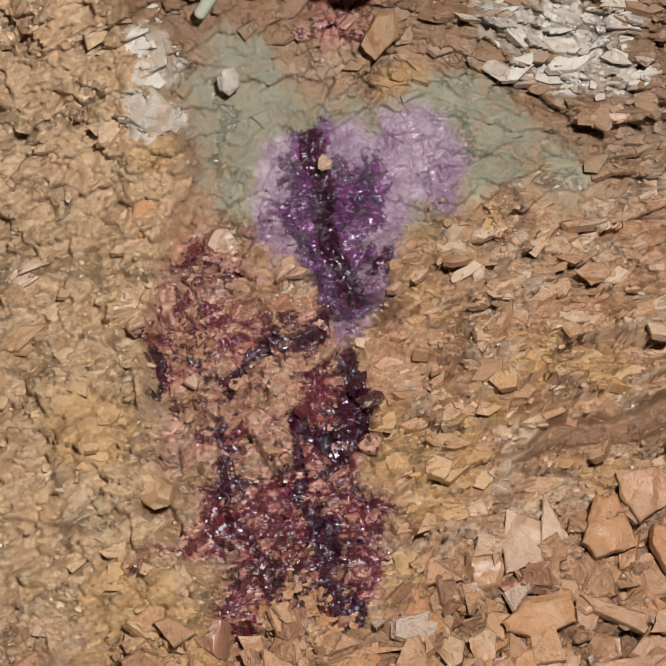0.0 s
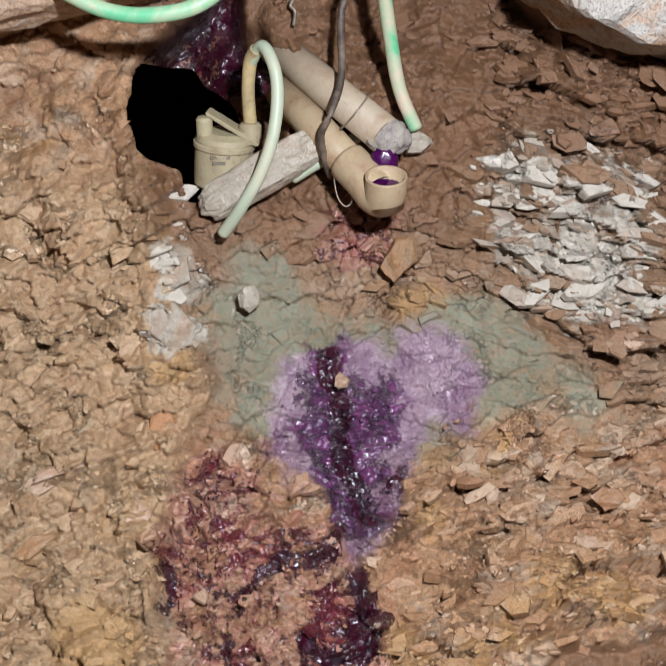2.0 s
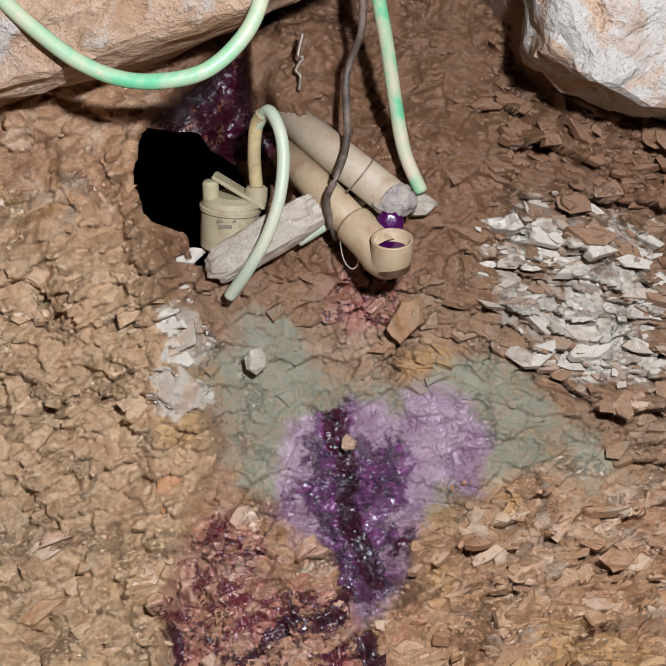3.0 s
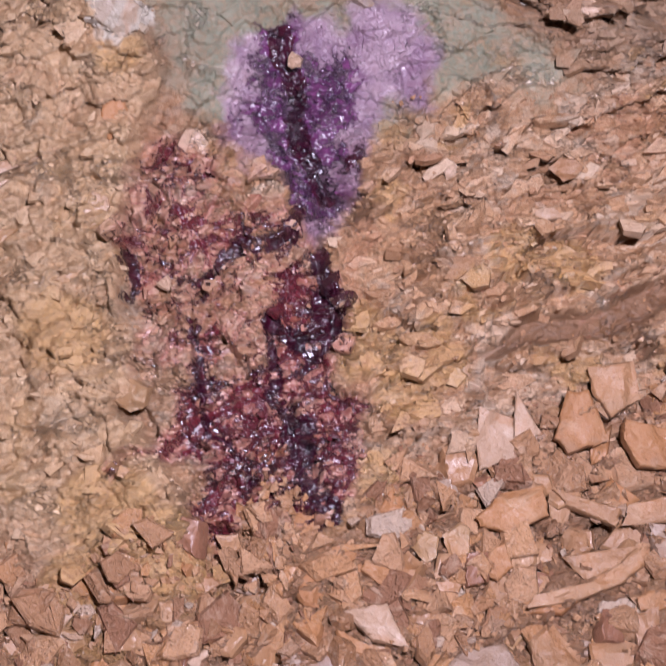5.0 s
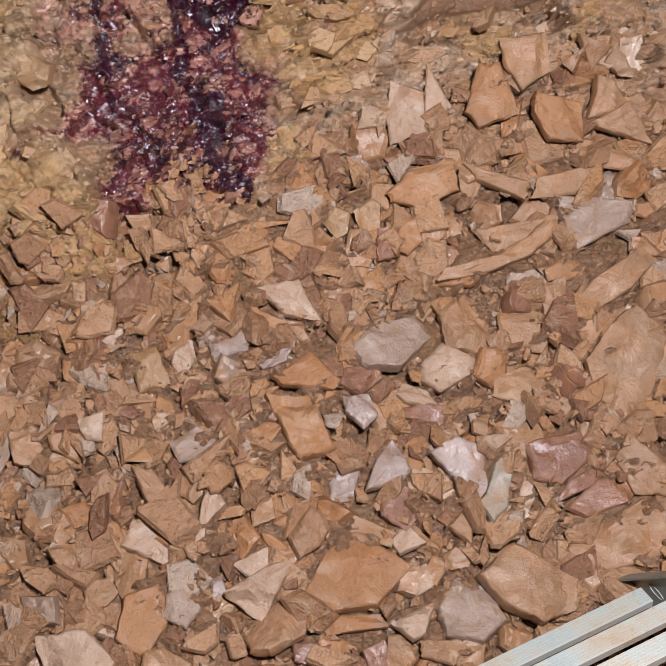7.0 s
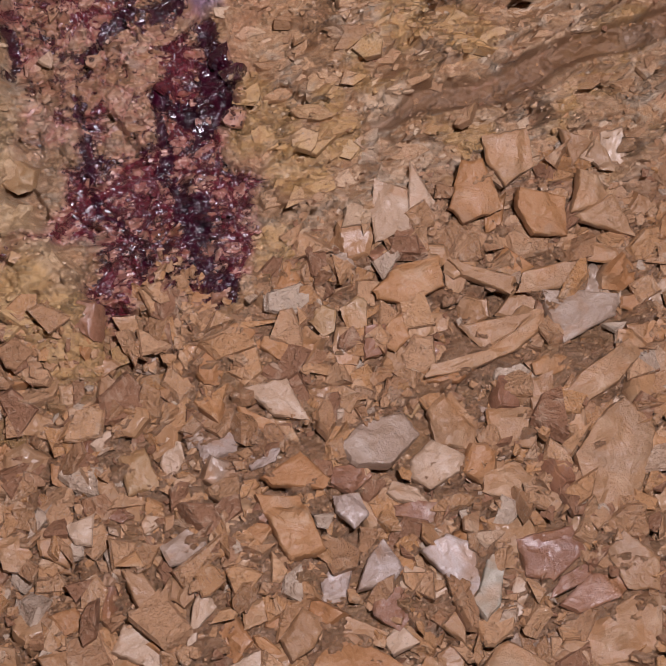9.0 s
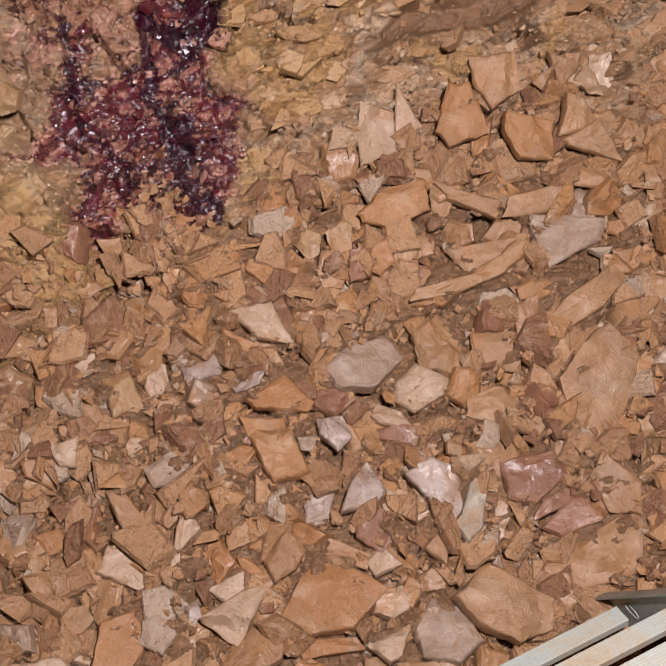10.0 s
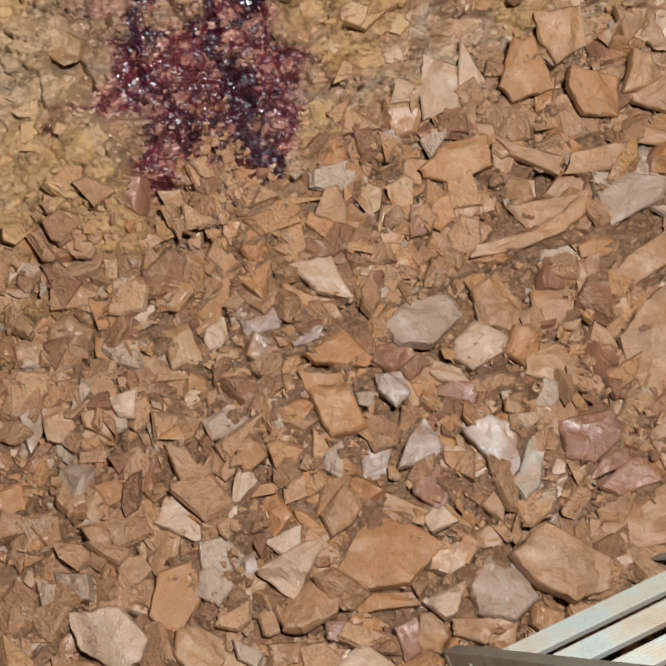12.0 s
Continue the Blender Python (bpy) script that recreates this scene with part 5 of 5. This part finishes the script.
def plates(name, count, seed, low, high, dip, lean, density, label, wide=(0.4, 0.9), chalk=0.0, single=0):
    """Broken plates set in the bank: flat angular pieces along its bedding, lower edges standing out. They carry the bank's own marks."""
    rnd = np.random.default_rng(seed)
    u, v = rnd.uniform(-0.66, 0.84, count * 9), rnd.uniform(0.80, 2.55, count * 9)
    keep = rnd.random(count * 9) < density(u, v) * (1.0 if count < 1000 else 0.4)
    u, v = u[keep][:count], v[keep][:count]
    lift, marks, pit = relief(u, v)
    good = pit < -0.004
    u, v, lift = u[good], v[good], lift[good]
    p, q, down = bank(u, v, lift), bank(u, v, lift + 1), bank(u, v + 0.01, lift)
    verts, faces, owner = [], [], []
    spans, sizes = [], low + (high - low) * rnd.random(len(u)) ** 2.2
    for k in range(len(u)):
        size = sizes[k]
        spans.append((len(verts), len(faces)))
        slope = Vector(down[k] - p[k]).normalized()
        z = Vector(q[k] - p[k]) - slope * rnd.normal(lean, 0.22)
        z += Vector((rnd.normal(0, 0.22), 0, 0))
        z.normalize()
        turn = dip(u[k], v[k]) + rnd.normal(0, 0.35)
        x = Vector((math.cos(turn), 0, 0)) - slope * math.sin(turn)
        x = (x - z * x.dot(z)).normalized()
        y = z.cross(x)
        n = int(rnd.integers(4, 8))
        stretch = rnd.uniform(*wide)
        t = size * rnd.uniform(0.10, 0.24)
        c = Vector(p[k]) + z * t * rnd.uniform(-0.75, 0.25)
        base = len(verts)
        ang = [(j + rnd.uniform(-0.42, 0.42)) * 2 * math.pi / n for j in range(n)]
        far = [rnd.uniform(0.6, 1.15) for j in range(n)]
        shift = rnd.uniform(-0.15, 0.15, 2)
        for scale, up in ((0.9, -1.2), (1.0, 0.2), (0.97, 0.5), (0.55, 0.62)):
            for a, r in zip(ang, far):
                flat = x * (math.cos(a) * r + shift[0] * up) + y * (math.sin(a) * r + shift[1] * up) * stretch
                verts.append(c + flat * size * scale * 0.5 + z * (up + rnd.normal(0, 0.10)) * t)
                owner.append(k)
        for r in (0, 1, 2):
            for j in range(n):
                a, b = base + r * n + j, base + r * n + (j + 1) % n
                faces.append((a, b, b + n, a + n))
        faces.append(tuple(range(base + 3 * n, base + 4 * n)))
    owner = np.array(owner)
    spans.append((len(verts), len(faces)))
    marks = {m: a[good] for m, a in marks.items()}
    marks["tone"] = np.clip(0.3 * marks["tone"] + 0.7 * rnd.random(len(u)), 0, 1)
    if chalk:
        marks["lime"] = np.maximum(marks["lime"], chalk * rnd.random(len(u)))
    for m in ("maroon", "deep", "run", "clay"):
        marks[m] = np.clip(marks[m] * (1 + rnd.normal(0, 0.12, len(u))), 0, 1)
    def made(part, points, sides, whose):
        mesh = bpy.data.meshes.new(part)
        mesh.from_pydata(points, [], sides)
        for m, values in marks.items():
            a = mesh.attributes.new(m, "FLOAT", "POINT")
            a.data.foreach_set("value", values[whose].astype(np.float32))
        mesh.update()
        mesh.materials.append(ROCK)
        return new(part, mesh)

    # the largest are pieces of the bank by themselves
    apart = set(np.argsort(-sizes)[:single].tolist())
    for k in sorted(apart):
        (v0, f0), (v1, f1) = spans[k], spans[k + 1]
        made(name[:-1], verts[v0:v1], [tuple(i - v0 for i in f) for f in faces[f0:f1]], owner[v0:v1]).parent = GROUND
    points, sides, whose = [], [], []
    for k in range(len(u)):
        if k not in apart:
            (v0, f0), (v1, f1) = spans[k], spans[k + 1]
            shift = len(points) - v0
            points += verts[v0:v1]
            sides += [tuple(i + shift for i in f) for f in faces[f0:f1]]
            whose += [k] * (v1 - v0)
    return tagged(made(name, points, sides, np.array(whose, dtype=int)), label, "rock", kind="stuff")


def wall_share(u, v):
    """How much of the bank is broken into plates."""
    clay = step(inside(u, v, CLAY), -0.03, 0.04)
    seam = step(inside(u, v, BROWN_SEAM), -0.025, -0.01)
    soil = step(1.33 - v, -0.05, 0.1)
    rubble = step(v + 0.25 * (u - 0.1), 2.2, 2.4)
    dye = np.maximum(0.85 * step(inside(u, v, PURPLE), -0.02, 0.02), 0.45 * step(inside(u, v, STAIN_FIELD), -0.02, 0.02))
    return np.clip(1 - 0.85 * clay - seam - 0.8 * soil * (u < 0.22) - 0.8 * rubble, 0, 1) * (1 - dye)


def wall_dip(u, v):
    return 0.30 if u < 0.0 or v > 1.5 else -0.22


def dye_share(u, v):
    return np.maximum.reduce([step(inside(u, v, DEEP), -0.02, 0.02), 0.8 * step(inside(u, v, MAROON), -0.02, 0.02), 0.5 * step(inside(u, v, MAROON_SIDE), -0.02, 0.02),
                              0.35 * step(inside(u, v, STAIN_FIELD), -0.02, 0.02), 0.35 * step(inside(u, v, PURPLE), -0.02, 0.02)])


def bedded_share(u, v):
    return wall_share(u, v) * step(u, 0.06, 0.16) * step(2.1 - v, 0, 0.1)


def lime_share(u, v):
    return np.maximum(step(inside(u, v, WHITE_FLAKES), -0.05, 0.02), 0.7 * step(0.05 - np.abs(u + 0.255 + 0.1 * (1.4 - v)), 0, 0.03) * step(0.14 - np.abs(v - 1.38), 0, 0.04))


plates("rock_plates", 1500, 11, 0.012, 0.060, wall_dip, 0.25, lambda u, v: wall_share(u, v) * np.where(u < 0.06, 0.6, 1.0), "angular plates of orange and buff rock broken out of the bank", single=300)
plates("bedded_plates", 1100, 14, 0.020, 0.080, wall_dip, 0.30, bedded_share, "thin bedded plates of buff rock along the bank", (0.22, 0.5), single=220)
plates("lime_flakes", 520, 15, 0.016, 0.085, wall_dip, 0.35, lime_share, "thin chalky white flakes along the rock beds", (0.22, 0.55), 1.2, 100)
plates("rock_grains", 6500, 12, 0.004, 0.015, wall_dip, 0.1, dye_share, "wet grains of dyed rock in the stain")
plates("rock_crumbs", 7000, 13, 0.004, 0.014, wall_dip, 0.1, lambda u, v: (0.45 + 0.35 * wall_share(u, v)) * np.where(u < -0.22, 0.4, 1.0), "small crumbs of orange rock stuck to the bank")

# the long pale stone below the pump
boulder("stone", (-0.128, 1.497, 1.402), (0.112, 0.030, 0.031), (-20, -31, 0), 2.3, CHALK, "long pale block of stone below the pump", 4)
mesh = stone_mesh(0.05, 0.04, 0.02, 77.3, 5, 24)
mesh.materials.append(CHALK)
knob = new("stone", mesh)
knob.matrix_world = Matrix.Translation((0.108, 1.512, 1.455)) @ pose(0, 0, 0, 70, 0, 15)
tagged(knob, "pale stone holding the end of the green hose", "stone")


# ---------------------------------------------------------------- ladder
def ladder():
    thing = empty("ladder", "dull metal ladder with pale grooved rungs, its foot on the rubble", "ladder")
    x, w = Vector((0.229, -0.645, 0.729)).normalized(), Vector((0.915, 0.399, 0.065))
    w = (w - x * w.dot(x)).normalized()
    n = x.cross(w)
    a = Vector((0.285, 0.425, 0.152))
    pitch, span = 0.163, 0.301
    axes = Matrix((x, w, n)).transposed().to_4x4()
    first, last = -0.60, 7.0
    for side, name in ((0, "rail"), (1, "rail")):
        bm = bmesh.new()
        mid = a + x * pitch * (first + last) / 2 + w * (span * side + (0.008 if side else -0.008))
        length = pitch * (last - first)
        out = -1 if side == 0 else 1
        base = Matrix.Translation(mid) @ axes
        # a channel: web outside, two flanges inwards
        section = ((0.0115, -0.027), (0.0115, 0.027), (0.0105, 0.028), (-0.010, 0.028), (-0.010, 0.025), (0.0085, 0.025),
                   (0.0085, -0.025), (-0.010, -0.025), (-0.010, -0.028), (0.0105, -0.028))
        ends = [[bm.verts.new(base @ Vector((e * length / 2, out * q, h))) for q, h in section] for e in (-1, 1)]
        for j in range(len(section)):
            k = (j + 1) % len(section)
            bm.faces.new((ends[0][j], ends[0][k], ends[1][k], ends[1][j]))
        bm.faces.new(ends[0])
        bm.faces.new(ends[1])
        bmesh.ops.recalc_face_normals(bm, faces=bm.faces)
        rail = link(name, bm, STEEL, thing, "scuffed grey metal rail")
        for k in range(8):
            # the flared rung ends that show through the rail
            bm = bmesh.new()
            m = Matrix.Translation(a + x * pitch * k + w * (span * side + out * (0.0195 if side == 0 else 0.0195))) @ axes @ pose(0, 0, 0, 0, -43, 0)
            ring = [Vector((0.0068 * math.cos(t), 0, 0.0168 * math.sin(t))) for t in np.linspace(0, 2 * math.pi, 20, endpoint=False)]

            loops = []
            for j, q in enumerate(ring):
                d = Vector((q.x, 0, q.z)).normalized()
                loops.append([bm.verts.new(m @ (q + d * r + Vector((0, o * out, 0)))) for r, o in ((0.0022, -0.002), (0.0022, 0.001), (0, 0.002), (-0.0015, 0.0005), (-0.0015, -0.004))])
            for j in range(len(loops)):
                p, q = loops[j], loops[(j + 1) % len(loops)]
                for s in range(4):
                    bm.faces.new((p[s], q[s], q[s + 1], p[s + 1]))
            link("rung_end", bm, RUNG, rail, "bright flared rung end", True)
        bm = bmesh.new()
        box(bm, (0.018, 0.024, 0.052), base @ Matrix.Translation((-length / 2 + 0.004, 0.0, 0)), 0.003)
        link("end_cap", bm, CREAM_PALE, rail, "worn pale plastic end cap")
    for k in range(8):
        bm = bmesh.new()
        m = Matrix.Translation(a + x * pitch * k + w * span / 2) @ axes @ pose(0, 0, 0, 0, -43, 0)
        outline = []
        for face in (1, -1):
            outline.append(Vector((0.0065 * face, 0.0132 * face)))
            for g in range(6):
                at = (0.0105 - g * 0.0042) * face
                for off, low in ((0.0012, 0), (0.0008, 0.0010), (-0.0008, 0.0010), (-0.0012, 0)):
                    outline.append(Vector(((0.0065 - low) * face, at + off * face)))
            outline.append(Vector((0.0065 * face, -0.0124 * face)))
            outline.append(Vector((0.0052 * face, -0.0138 * face)))
        ends = [[bm.verts.new(m @ Vector((q.x, e * span / 2, q.y))) for q in outline] for e in (-1, 1)]
        count = len(outline)
        for j in range(count):
            bm.faces.new((ends[0][j], ends[0][(j + 1) % count], ends[1][(j + 1) % count], ends[1][j]))
        bm.faces.new(ends[0][::-1])
        bm.faces.new(ends[1])
        link("rung", bm, RUNG, thing, "pale grooved metal rung with brown mud")


ladder()
